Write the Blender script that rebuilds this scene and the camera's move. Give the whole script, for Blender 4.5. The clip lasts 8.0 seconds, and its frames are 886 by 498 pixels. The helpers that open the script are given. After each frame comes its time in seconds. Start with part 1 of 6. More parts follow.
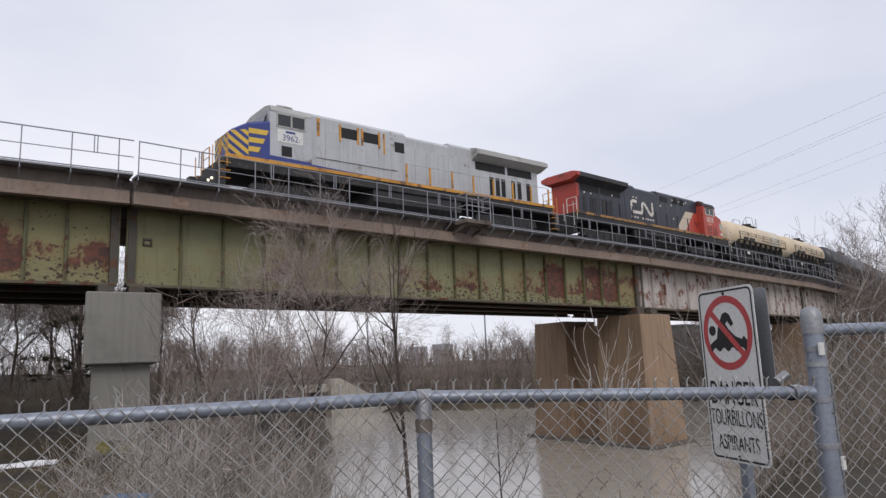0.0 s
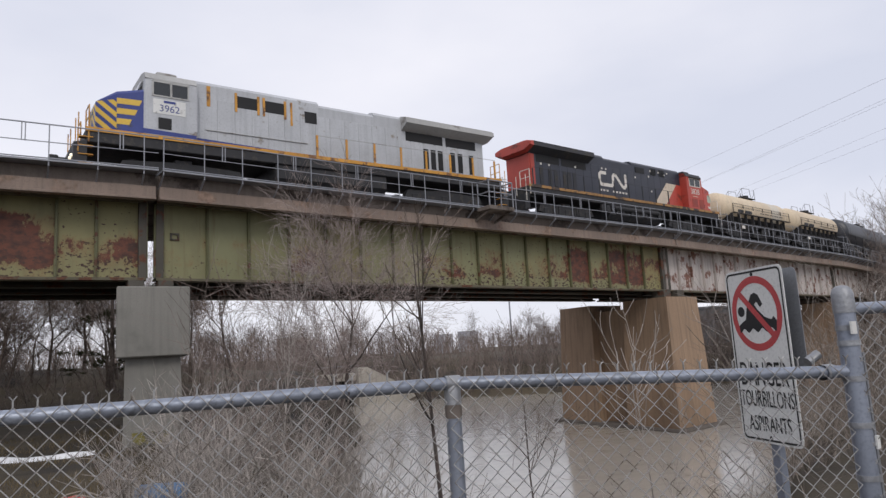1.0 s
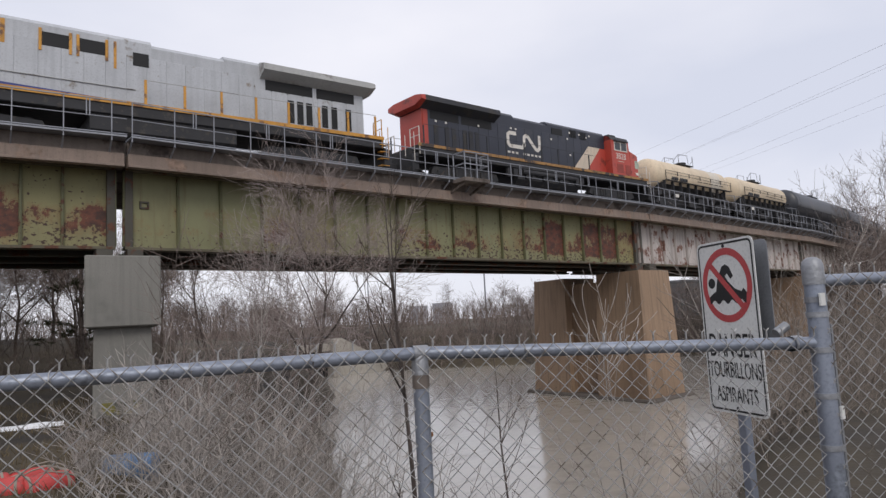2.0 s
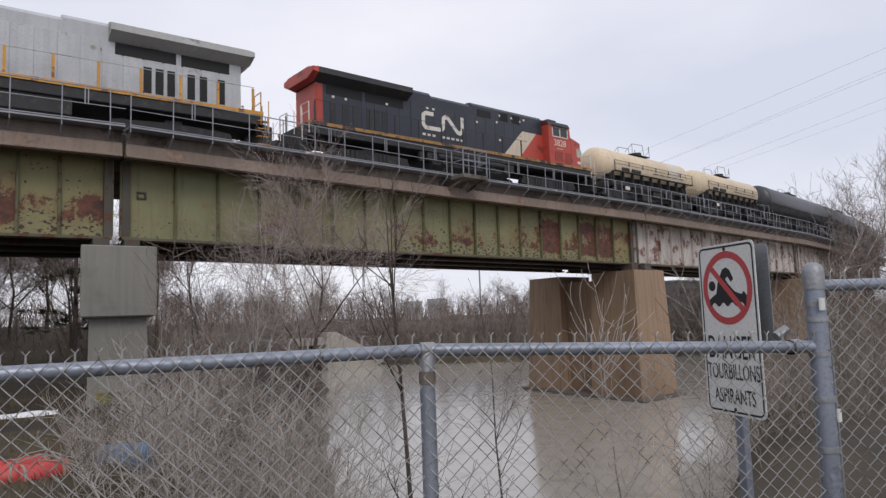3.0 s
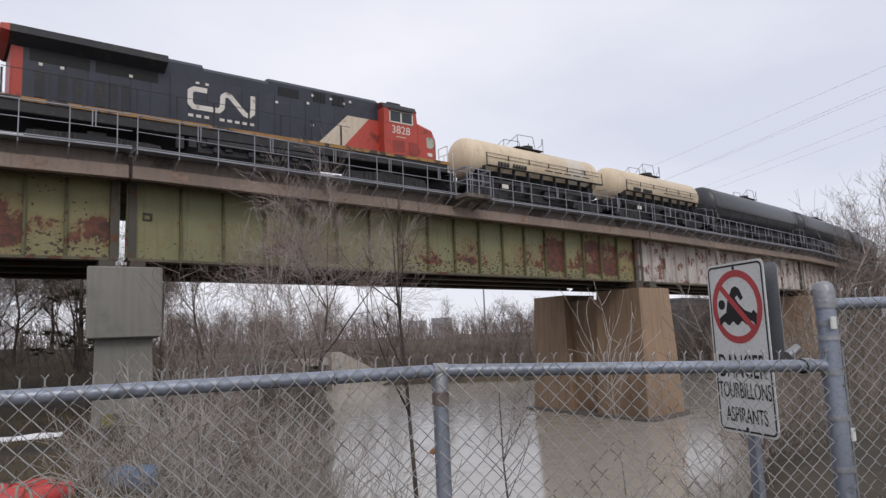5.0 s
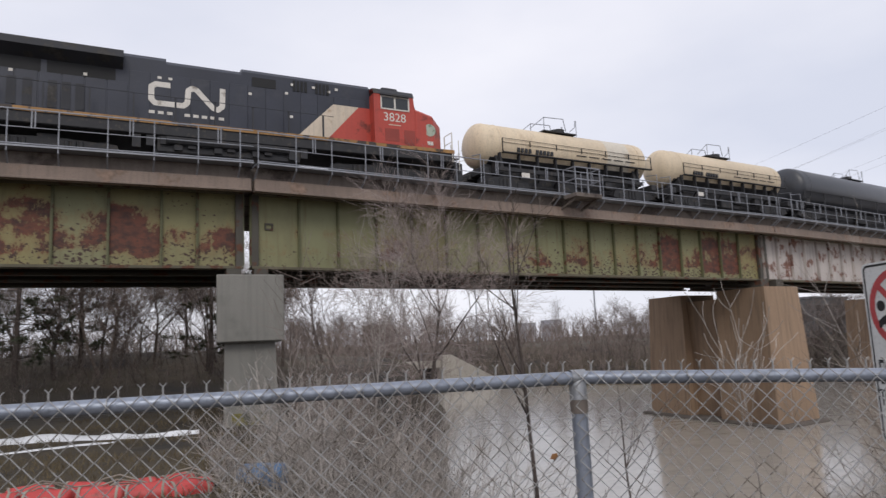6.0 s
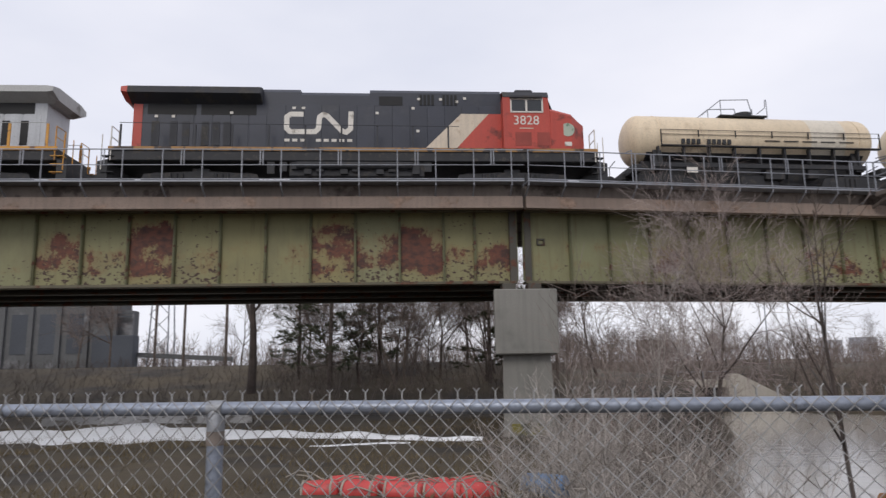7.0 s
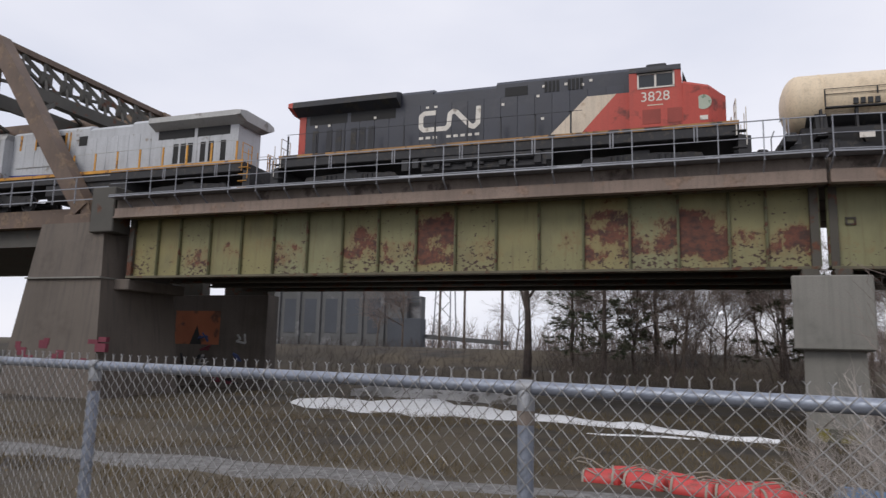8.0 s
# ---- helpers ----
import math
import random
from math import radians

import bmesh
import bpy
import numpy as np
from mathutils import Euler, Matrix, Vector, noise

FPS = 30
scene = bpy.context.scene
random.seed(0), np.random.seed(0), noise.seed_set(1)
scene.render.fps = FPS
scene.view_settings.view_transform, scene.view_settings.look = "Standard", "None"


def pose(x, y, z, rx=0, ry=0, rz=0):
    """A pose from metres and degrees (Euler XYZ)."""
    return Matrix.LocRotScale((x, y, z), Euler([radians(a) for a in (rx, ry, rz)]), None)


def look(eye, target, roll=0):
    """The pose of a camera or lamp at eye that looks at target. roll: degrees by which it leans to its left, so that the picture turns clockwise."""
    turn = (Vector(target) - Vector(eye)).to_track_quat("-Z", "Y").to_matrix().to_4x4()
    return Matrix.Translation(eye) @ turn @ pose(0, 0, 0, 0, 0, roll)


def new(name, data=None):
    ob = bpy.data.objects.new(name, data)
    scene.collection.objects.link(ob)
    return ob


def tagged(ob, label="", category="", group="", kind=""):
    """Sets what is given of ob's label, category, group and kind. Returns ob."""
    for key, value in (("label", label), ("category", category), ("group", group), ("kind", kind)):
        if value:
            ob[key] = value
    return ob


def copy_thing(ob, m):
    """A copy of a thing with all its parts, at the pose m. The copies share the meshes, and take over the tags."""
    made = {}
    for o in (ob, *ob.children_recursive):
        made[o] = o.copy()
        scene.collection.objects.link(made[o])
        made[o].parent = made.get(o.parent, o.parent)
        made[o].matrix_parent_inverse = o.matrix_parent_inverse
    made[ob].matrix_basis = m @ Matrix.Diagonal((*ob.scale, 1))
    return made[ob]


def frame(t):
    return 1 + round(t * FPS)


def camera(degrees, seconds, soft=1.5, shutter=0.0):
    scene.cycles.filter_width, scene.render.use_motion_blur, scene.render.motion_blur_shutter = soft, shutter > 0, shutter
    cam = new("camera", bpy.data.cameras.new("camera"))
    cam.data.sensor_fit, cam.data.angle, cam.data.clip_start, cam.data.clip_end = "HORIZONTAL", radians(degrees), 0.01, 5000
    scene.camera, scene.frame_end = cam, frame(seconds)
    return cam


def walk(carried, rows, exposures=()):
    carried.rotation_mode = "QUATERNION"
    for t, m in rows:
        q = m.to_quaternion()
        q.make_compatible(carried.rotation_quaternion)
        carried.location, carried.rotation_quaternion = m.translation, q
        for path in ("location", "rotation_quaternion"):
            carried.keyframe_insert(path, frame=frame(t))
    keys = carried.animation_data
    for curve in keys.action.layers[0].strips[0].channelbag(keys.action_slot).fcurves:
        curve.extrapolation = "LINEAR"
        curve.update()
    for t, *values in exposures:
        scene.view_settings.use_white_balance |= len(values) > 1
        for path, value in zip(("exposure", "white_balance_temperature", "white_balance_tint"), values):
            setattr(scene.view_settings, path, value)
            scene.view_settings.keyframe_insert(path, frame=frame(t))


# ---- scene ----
cam = camera(66.40, 8.0, soft=1.4, shutter=0.12)
walk(cam, [
    (0, pose(0.001, -0.004, 1.610, 99.403, 2.225, -34.870)),
    (0.5, pose(-0.024, -0.003, 1.606, 98.191, 2.152, -34.432)),
    (1, pose(-0.015, -0.012, 1.608, 98.448, 3.317, -32.719)),
    (1.5, pose(0.047, 0.012, 1.598, 96.802, 3.895, -33.908)),
    (2.8, pose(0.017, 0.041, 1.605, 95.726, 1.931, -35.947)),
    (3, pose(-0.018, 0.028, 1.608, 95.593, 1.994, -35.322)),
    (3.5, pose(-0.053, 0.019, 1.617, 96.896, 2.205, -35.233)),
    (4, pose(-0.049, 0.032, 1.621, 97.242, 2.251, -35.355)),
    (5.5, pose(-0.080, 0.026, 1.613, 97.150, 2.428, -34.024)),
    (6, pose(-0.133, 0.095, 1.633, 97.811, 2.527, -25.826)),
    (6.5, pose(-0.178, 0.135, 1.624, 98.779, 2.305, -14.705)),
    (7, pose(-0.236, 0.083, 1.625, 99.668, 0.971, -3.323)),
    (7.5, pose(-0.330, 0.157, 1.614, 99.647, -0.864, 8.439)),
    (8, pose(-0.396, 0.229, 1.604, 98.526, -1.473, 19.071)),
], exposures=[(0.0, 0.0), (5.5, 0.0), (6.5, 0.04), (8.0, 0.02)])

# ---------------------------------------------------------------- light
world = bpy.data.worlds.new("overcast_sky")
scene.world = world
world.use_nodes = True
wn, wl = world.node_tree.nodes, world.node_tree.links
wn.clear()
w_out, w_bg = wn.new("ShaderNodeOutputWorld"), wn.new("ShaderNodeBackground")
w_sky = wn.new("ShaderNodeTexSky")
w_sky.sky_type, w_sky.sun_disc = "NISHITA", False
w_sky.sun_elevation, w_sky.sun_rotation = radians(38), radians(200)
w_mix, w_cloud = wn.new("ShaderNodeMix"), wn.new("ShaderNodeValToRGB")
w_noise, w_map, w_co = wn.new("ShaderNodeTexNoise"), wn.new("ShaderNodeMapping"), wn.new("ShaderNodeTexCoord")
w_mix.data_type = "RGBA"
w_mix.inputs["Factor"].default_value = 0.93
w_map.inputs["Scale"].default_value = (1.0, 1.0, 2.6)
w_noise.inputs["Scale"].default_value, w_noise.inputs["Detail"].default_value = 1.3, 5.0
w_noise.inputs["Roughness"].default_value = 0.48
w_cloud.color_ramp.elements[0].position, w_cloud.color_ramp.elements[1].position = 0.34, 0.66
w_cloud.color_ramp.elements[0].color = (7.1, 7.38, 8.6, 1)
w_cloud.color_ramp.elements[1].color = (9.5, 9.45, 10.2, 1)
w_bg.inputs["Strength"].default_value = 0.1
wl.new(w_co.outputs["Generated"], w_map.inputs["Vector"])
wl.new(w_map.outputs["Vector"], w_noise.inputs["Vector"])
wl.new(w_noise.outputs["Fac"], w_cloud.inputs["Fac"])
wl.new(w_sky.outputs["Color"], w_mix.inputs["A"])
wl.new(w_cloud.outputs["Color"], w_mix.inputs["B"])
wl.new(w_mix.outputs["Result"], w_bg.inputs["Color"])
wl.new(w_bg.outputs["Background"], w_out.inputs["Surface"])
sun = new("sun", bpy.data.lights.new("sun", "SUN"))
sun.data.energy, sun.data.angle, sun.data.color = 1.1, radians(25), (1.0, 0.95, 0.88)
sun.matrix_world = look((-20, -40, 45), (0, 10, 0))


# ---------------------------------------------------------------- materials
def material(name, base, rough=0.7, metal=0.0, spots=None, amount=0.35, scale=3.0, fine=40.0, vary=0.12, bump=0.2, bump_scale=60.0, streak=0.0, spread=0.06, island=0.0, ragged=0.6, flakes=None, tint=None):
    """A worn surface: base colour, broad and fine variation, spots of a second colour, vertical streaks, fine relief."""
    m = bpy.data.materials.new(name)
    m.use_nodes = True
    n, l = m.node_tree.nodes, m.node_tree.links
    b = n["Principled BSDF"]
    b.inputs["Roughness"].default_value, b.inputs["Metallic"].default_value = rough, metal
    co = n.new("ShaderNodeTexCoord").outputs["Object"]
    rnd = n.new("ShaderNodeObjectInfo").outputs["Random"]

    def noisy(sc, detail=4.0, stretch=None, w=0.0):
        t = n.new("ShaderNodeTexNoise")
        t.noise_dimensions = "4D"
        t.inputs["Scale"].default_value, t.inputs["Detail"].default_value = sc, detail
        off = n.new("ShaderNodeMath")
        off.operation = "MULTIPLY_ADD"
        off.inputs[1].default_value, off.inputs[2].default_value = 37.0, w
        l.new(rnd, off.inputs[0])
        l.new(off.outputs[0], t.inputs["W"])
        if stretch:
            mp = n.new("ShaderNodeMapping")
            mp.inputs["Scale"].default_value = stretch
            l.new(co, mp.inputs["Vector"])
            l.new(mp.outputs["Vector"], t.inputs["Vector"])
        else:
            l.new(co, t.inputs["Vector"])
        return t

    def mixed(a, c, fac, blend="MIX"):
        x = n.new("ShaderNodeMix")
        x.data_type, x.blend_type = "RGBA", blend
        for k, v in (("A", a), ("B", c)):
            if isinstance(v, tuple):
                x.inputs[k].default_value = (*v, 1) if len(v) == 3 else v
            else:
                l.new(v, x.inputs[k])
        if isinstance(fac, float):
            x.inputs["Factor"].default_value = fac
        else:
            l.new(fac, x.inputs["Factor"])
        return x.outputs["Result"]

    def ramp(src, lo, hi):
        r = n.new("ShaderNodeMapRange")
        r.inputs["From Min"].default_value, r.inputs["From Max"].default_value = lo, hi
        l.new(src, r.inputs["Value"])
        return r.outputs["Result"]

    dark = tuple(c * (1 - 2.2 * vary) for c in base)
    light = tuple(min(1, c * (1 + vary)) for c in base)
    col = mixed(dark, light, ramp(noisy(scale * 0.4, 5.0).outputs["Fac"], 0.3, 0.7))
    col = mixed(col, tuple(c * 0.72 for c in base), ramp(noisy(fine, 3.0, w=3.1).outputs["Fac"], 0.5, 0.8))
    if tint:
        half = n.new("ShaderNodeMath")
        half.operation = "MULTIPLY"
        half.inputs[1].default_value = 0.8
        l.new(rnd, half.inputs[0])
        col = mixed(col, tint, half.outputs[0])
    if streak:
        grime = tuple(c * 0.4 + 0.02 for c in base)
        k = n.new("ShaderNodeMath")
        k.operation = "MULTIPLY"
        k.inputs[1].default_value = streak
        l.new(ramp(noisy(1.6, 4.0, (3.2, 3.2, 0.16), 7.7).outputs["Fac"], 0.48, 0.75), k.inputs[0])
        col = mixed(col, grime, k.outputs[0])
    if island:
        g = n.new("ShaderNodeNewGeometry").outputs["Random Per Island"]
        col = mixed(col, tuple(c * (1 - island) for c in base), g)
    if spots:
        edge = 0.72 - 0.44 * amount
        grain = noisy(scale, 9.0, flakes, 1.3)
        grain.inputs["Roughness"].default_value = ragged
        mask = ramp(grain.outputs["Fac"], edge, edge + spread)
        deep = tuple(c * 0.45 for c in spots)
        rust = mixed(spots, deep, ramp(noisy(scale * 6, 3.0, w=5.0).outputs["Fac"], 0.35, 0.7))
        col = mixed(col, rust, mask)
    l.new(col, b.inputs["Base Color"])
    if bump:
        bp = n.new("ShaderNodeBump")
        bp.inputs["Strength"].default_value, bp.inputs["Distance"].default_value = bump, 0.02
        l.new(noisy(bump_scale, 3.0, w=2.0).outputs["Fac"], bp.inputs["Height"])
        l.new(bp.outputs["Normal"], b.inputs["Normal"])
    return m


RUST = (0.130, 0.048, 0.025)
GREEN = (0.278, 0.248, 0.115)


def girder_paint(name, rust, band, specks):
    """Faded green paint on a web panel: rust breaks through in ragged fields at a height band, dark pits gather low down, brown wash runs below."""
    m = bpy.data.materials.new(name)
    m.use_nodes = True
    n, l = m.node_tree.nodes, m.node_tree.links
    b = n["Principled BSDF"]
    b.inputs["Roughness"].default_value = 0.62
    co = n.new("ShaderNodeTexCoord").outputs["Object"]
    rnd = n.new("ShaderNodeObjectInfo").outputs["Random"]
    split = n.new("ShaderNodeSeparateXYZ")
    l.new(co, split.inputs[0])

    def calc(op, a, c=0.0, d=0.0):
        x = n.new("ShaderNodeMath")
        x.operation = op
        for k, v in enumerate((a, c, d)):
            if isinstance(v, float):
                x.inputs[k].default_value = v
            else:
                l.new(v, x.inputs[k])
        return x.outputs[0]

    def grain(sc, stretch, shift, detail=5.0, rough=0.6):
        mp, t = n.new("ShaderNodeMapping"), n.new("ShaderNodeTexNoise")
        mp.inputs["Scale"].default_value = stretch
        t.noise_dimensions = "4D"
        t.inputs["Scale"].default_value, t.inputs["Detail"].default_value, t.inputs["Roughness"].default_value = sc, detail, rough
        l.new(calc("MULTIPLY_ADD", rnd, 53.0, shift), t.inputs["W"])
        l.new(co, mp.inputs["Vector"])
        l.new(mp.outputs["Vector"], t.inputs["Vector"])
        return t.outputs["Fac"]

    def ease(v, lo, hi):
        r = n.new("ShaderNodeMapRange")
        r.interpolation_type = "SMOOTHSTEP"
        r.inputs["From Min"].default_value, r.inputs["From Max"].default_value = lo, hi
        l.new(v, r.inputs["Value"])
        return r.outputs["Result"]

    def mixed(a, c, fac):
        x = n.new("ShaderNodeMix")
        x.data_type = "RGBA"
        for k, v in (("A", a), ("B", c)):
            if isinstance(v, tuple):
                x.inputs[k].default_value = (*v, 1)
            else:
                l.new(v, x.inputs[k])
        l.new(fac, x.inputs["Factor"])
        return x.outputs["Result"]

    z = split.outputs["Z"]
    col = mixed((0.245, 0.214, 0.092), (0.216, 0.218, 0.118), rnd)
    col = mixed(col, (0.165, 0.150, 0.080), calc("MULTIPLY", ease(grain(0.9, (1, 1, 0.6), 1.0), 0.42, 0.75), 0.75))
    col = mixed(col, (0.150, 0.115, 0.055), calc("MULTIPLY", ease(grain(2.2, (2.6, 2.6, 0.22), 4.0), 0.5, 0.78), 0.7))
    low, high = band
    inside = calc("MULTIPLY", ease(z, low - 0.25, low + 0.1), calc("SUBTRACT", 1.0, ease(z, high - 0.3, high + 0.3)))
    field = calc("MULTIPLY_ADD", grain(0.75, (1.0, 1.0, 1.0), 9.0, 2.0), 0.62, calc("MULTIPLY", grain(3.0, (1.4, 1.4, 1.0), 12.0, 9.0, 0.82), 0.62))
    field = calc("MULTIPLY_ADD", inside, 0.16, calc("ADD", field, rust - 0.16))
    wash = calc("MULTIPLY", ease(field, 0.54, 0.72), 0.65)
    col = mixed(col, (0.215, 0.125, 0.050), wash)
    bare = mixed((0.140, 0.044, 0.024), (0.050, 0.022, 0.016), ease(grain(2.4, (1, 1, 1.6), 15.0, 6.0), 0.38, 0.66))
    col = mixed(col, bare, ease(field, 0.655, 0.685))
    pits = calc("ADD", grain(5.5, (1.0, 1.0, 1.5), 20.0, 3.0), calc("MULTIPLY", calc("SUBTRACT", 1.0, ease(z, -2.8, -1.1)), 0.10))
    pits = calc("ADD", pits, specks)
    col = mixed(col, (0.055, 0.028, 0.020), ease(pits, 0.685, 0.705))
    l.new(col, b.inputs["Base Color"])
    bp = n.new("ShaderNodeBump")
    bp.inputs["Strength"].default_value, bp.inputs["Distance"].default_value = 0.25, 0.02
    l.new(grain(30.0, (1, 1, 1), 2.0, 3.0), bp.inputs["Height"])
    l.new(bp.outputs["Normal"], b.inputs["Normal"])
    return m


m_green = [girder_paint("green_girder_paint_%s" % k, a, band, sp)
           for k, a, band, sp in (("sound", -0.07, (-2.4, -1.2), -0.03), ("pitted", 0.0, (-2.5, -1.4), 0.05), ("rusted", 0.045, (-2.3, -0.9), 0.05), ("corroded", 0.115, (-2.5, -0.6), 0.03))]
m_stiff = material("girder_stiffener_paint", (0.15, 0.15, 0.075), 0.6, 0, RUST, 0.35, 2.5, 30, 0.1, 0.15, 40, 0.5)
m_whitegird = material("faded_white_girder_paint", (0.52, 0.47, 0.44), 0.65, 0, (0.22, 0.10, 0.07), 0.42, 1.2, 30, 0.1, 0.15, 40, 0.7)
m_flange = material("dirty_rusted_flange_steel", (0.13, 0.115, 0.075), 0.7, 0, RUST, 0.4, 2.0, 30, 0.15, 0.2, 40)
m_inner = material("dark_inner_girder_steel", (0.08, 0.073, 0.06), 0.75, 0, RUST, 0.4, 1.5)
m_fascia = material("brown_weathered_deck_beam", (0.26, 0.20, 0.165), 0.8, 0, (0.30, 0.21, 0.16), 0.4, 0.9, 18, 0.15, 0.25, 30, 0.55)
m_fascia2 = material("grey_brown_deck_edge", (0.18, 0.15, 0.13), 0.85, 0, (0.09, 0.07, 0.06), 0.4, 0.9, 18, 0.15, 0.25, 30, 0.5)
m_galv = material("galvanised_railing_steel", (0.29, 0.30, 0.33), 0.5, 0.35, None, 0, 4, 60, 0.1, 0.05)
m_conc = material("grey_cast_concrete", (0.24, 0.232, 0.21), 0.85, 0, (0.19, 0.19, 0.17), 0.45, 0.6, 25, 0.08, 0.25, 50, 0.4, 0.3)
m_pier2 = material("brown_stained_concrete", (0.34, 0.232, 0.152), 0.85, 0, (0.15, 0.085, 0.05), 0.5, 0.35, 20, 0.12, 0.3, 40, 0.75, 0.4, flakes=(1.0, 1.0, 0.35))
m_stone = material("grey_brown_pier_concrete", (0.155, 0.130, 0.110), 0.85, 0, (0.12, 0.10, 0.085), 0.5, 0.4, 20, 0.15, 0.3, 40, 0.75, 0.35)
m_ballast = material("dark_ballast", (0.09, 0.085, 0.08), 0.9, 0, None, 0, 8, 50, 0.3, 0.6, 25)
m_steelrail = material("worn_rail_steel", (0.18, 0.13, 0.10), 0.45, 0.6)
m_truss = material("brown_truss_steel", (0.15, 0.105, 0.08), 0.7, 0, (0.22, 0.15, 0.10), 0.45, 1.2, 30, 0.15, 0.2, 40, 0.4)
m_trussdark = material("dark_truss_lacing", (0.08, 0.075, 0.065), 0.7, 0, RUST, 0.3, 1.5)
m_rail = material("galvanised_fence_pipe", (0.29, 0.32, 0.385), 0.42, 0.45, (0.30, 0.33, 0.39), 0.4, 9, 80, 0.1, 0.06, 120)
m_wire = material("galvanised_fence_wire", (0.37, 0.365, 0.36), 0.45, 0.4, (0.2, 0.17, 0.14), 0.4, 12, 90, 0.1, 0)
m_sign = material("white_sign_face", (0.72, 0.72, 0.70), 0.45, 0, (0.55, 0.55, 0.52), 0.3, 5, 60, 0.03, 0.02, streak=0.12)
m_signred = material("faded_red_sign_film", (0.50, 0.075, 0.08), 0.45, 0, None, 0, 6, 60, 0.06, 0)
m_signblack = material("black_sign_film", (0.02, 0.02, 0.022), 0.5, 0, None, 0, 6, 60, 0.05, 0)
m_alu = material("dull_aluminium_back", (0.33, 0.34, 0.36), 0.5, 0.5)
m_silver = material("weathered_silver_grey_paint", (0.50, 0.515, 0.54), 0.5, 0, (0.30, 0.26, 0.22), 0.22, 1.6, 20, 0.07, 0.05, 30, 0.3)
m_silverroof = material("silver_grey_roof_paint", (0.44, 0.44, 0.43), 0.6, 0, (0.28, 0.26, 0.24), 0.35, 1.2, 20, 0.07, 0.05, 30, 0.2)
m_yellow = material("dirty_orange_yellow_paint", (0.62, 0.30, 0.045), 0.55, 0, (0.25, 0.12, 0.05), 0.4, 2.2, 25, 0.12, 0.05, streak=0.4)
m_yellowdull = material("grimy_ochre_sill_paint", (0.36, 0.19, 0.06), 0.6, 0, (0.07, 0.05, 0.04), 0.45, 2.2, 25, 0.12, 0.05, streak=0.5)
m_stripe = material("bright_yellow_stripe_paint", (0.72, 0.48, 0.07), 0.5, 0, None, 0, 3, 30, 0.06, 0)
m_blue = material("deep_blue_paint", (0.035, 0.055, 0.24), 0.45, 0, (0.06, 0.07, 0.16), 0.3, 2, 30, 0.08, 0)
m_black = material("dusty_black_paint", (0.031, 0.035, 0.052), 0.46, 0, (0.060, 0.062, 0.074), 0.45, 0.9, 20, 0.15, 0.05, 30, 0.2, 0.3)
m_blackroof = material("black_roof_paint", (0.040, 0.041, 0.048), 0.7, 0, (0.06, 0.055, 0.05), 0.4, 1.5)
m_red = material("faded_orange_red_paint", (0.48, 0.066, 0.044), 0.5, 0, (0.28, 0.05, 0.035), 0.38, 1.2, 25, 0.08, 0.04, 30, 0.25)
m_cream = material("cream_livery_paint", (0.66, 0.56, 0.44), 0.5, 0, (0.42, 0.24, 0.10), 0.38, 1.6, 25, 0.06, 0.03, 30, 0.4, 0.2)
m_under = material("sooty_running_gear", (0.028, 0.028, 0.031), 0.7, 0, (0.060, 0.053, 0.048), 0.4, 4)
m_tan = material("dirty_cream_tank_paint", (0.72, 0.59, 0.42), 0.55, 0, (0.40, 0.25, 0.12), 0.27, 0.7, 15, 0.08, 0.05, 30, 0.3, 0.22)
m_tankblack = material("dusty_black_tank_paint", (0.046, 0.049, 0.058), 0.38, 0, (0.085, 0.082, 0.08), 0.4, 0.9, 15, 0.1, 0.05, 30, 0.3, 0.25)
m_dark = material("unlit_interior_dark", (0.012, 0.012, 0.013), 0.7, 0, None, 0, 3, 30, 0.1, 0)
m_window = material("tinted_window_glass", (0.03, 0.035, 0.04), 0.08, 0, None, 0, 3, 30, 0.05, 0)
m_lettering = material("off_white_lettering", (0.70, 0.66, 0.60), 0.5, 0, (0.45, 0.40, 0.34), 0.35, 2, 30, 0.05, 0)
m_bark = material("grey_brown_bark", (0.125, 0.095, 0.078), 0.9, 0, (0.19, 0.165, 0.145), 0.45, 6, 40, 0.2, 0.4, 60)
m_barkdark = material("dark_wet_bark", (0.085, 0.066, 0.058), 0.9, 0, (0.11, 0.095, 0.085), 0.4, 6, 40, 0.2, 0.4, 60)
m_twig = material("reddish_brown_twigs", (0.27, 0.215, 0.19), 0.9, 0, None, 0, 3, 30, 0.2, 0, island=0.5)
m_brush = material("pale_dead_stems", (0.45, 0.405, 0.368), 0.9, 0, None, 0, 3, 30, 0.2, 0, island=0.5)
m_needle = material("dark_pine_needles", (0.085, 0.095, 0.050), 0.8, 0, None, 0, 3, 30, 0.2, 0, island=0.6)
m_leaf = material("dry_brown_leaf", (0.36, 0.17, 0.07), 0.8)
m_grassblade = material("straw_grass", (0.19, 0.145, 0.08), 0.9, 0, None, 0, 3, 30, 0.2, 0, island=0.6)
m_snow = material("old_snow", (0.78, 0.79, 0.82), 0.6, 0, (0.50, 0.46, 0.42), 0.22, 1.2, 12, 0.05, 0.4, 12)
m_snowdirty = material("dirty_snow_and_rubble", (0.46, 0.45, 0.44), 0.9, 0, (0.2, 0.18, 0.16), 0.45, 1.3, 9, 0.2, 0.6, 9)
m_float = material("sun_faded_red_float", (0.55, 0.060, 0.055), 0.5, 0, (0.40, 0.08, 0.07), 0.35, 4, 40, 0.1, 0.05, streak=0.2)
m_rope = material("weathered_rope", (0.33, 0.29, 0.24), 0.9)
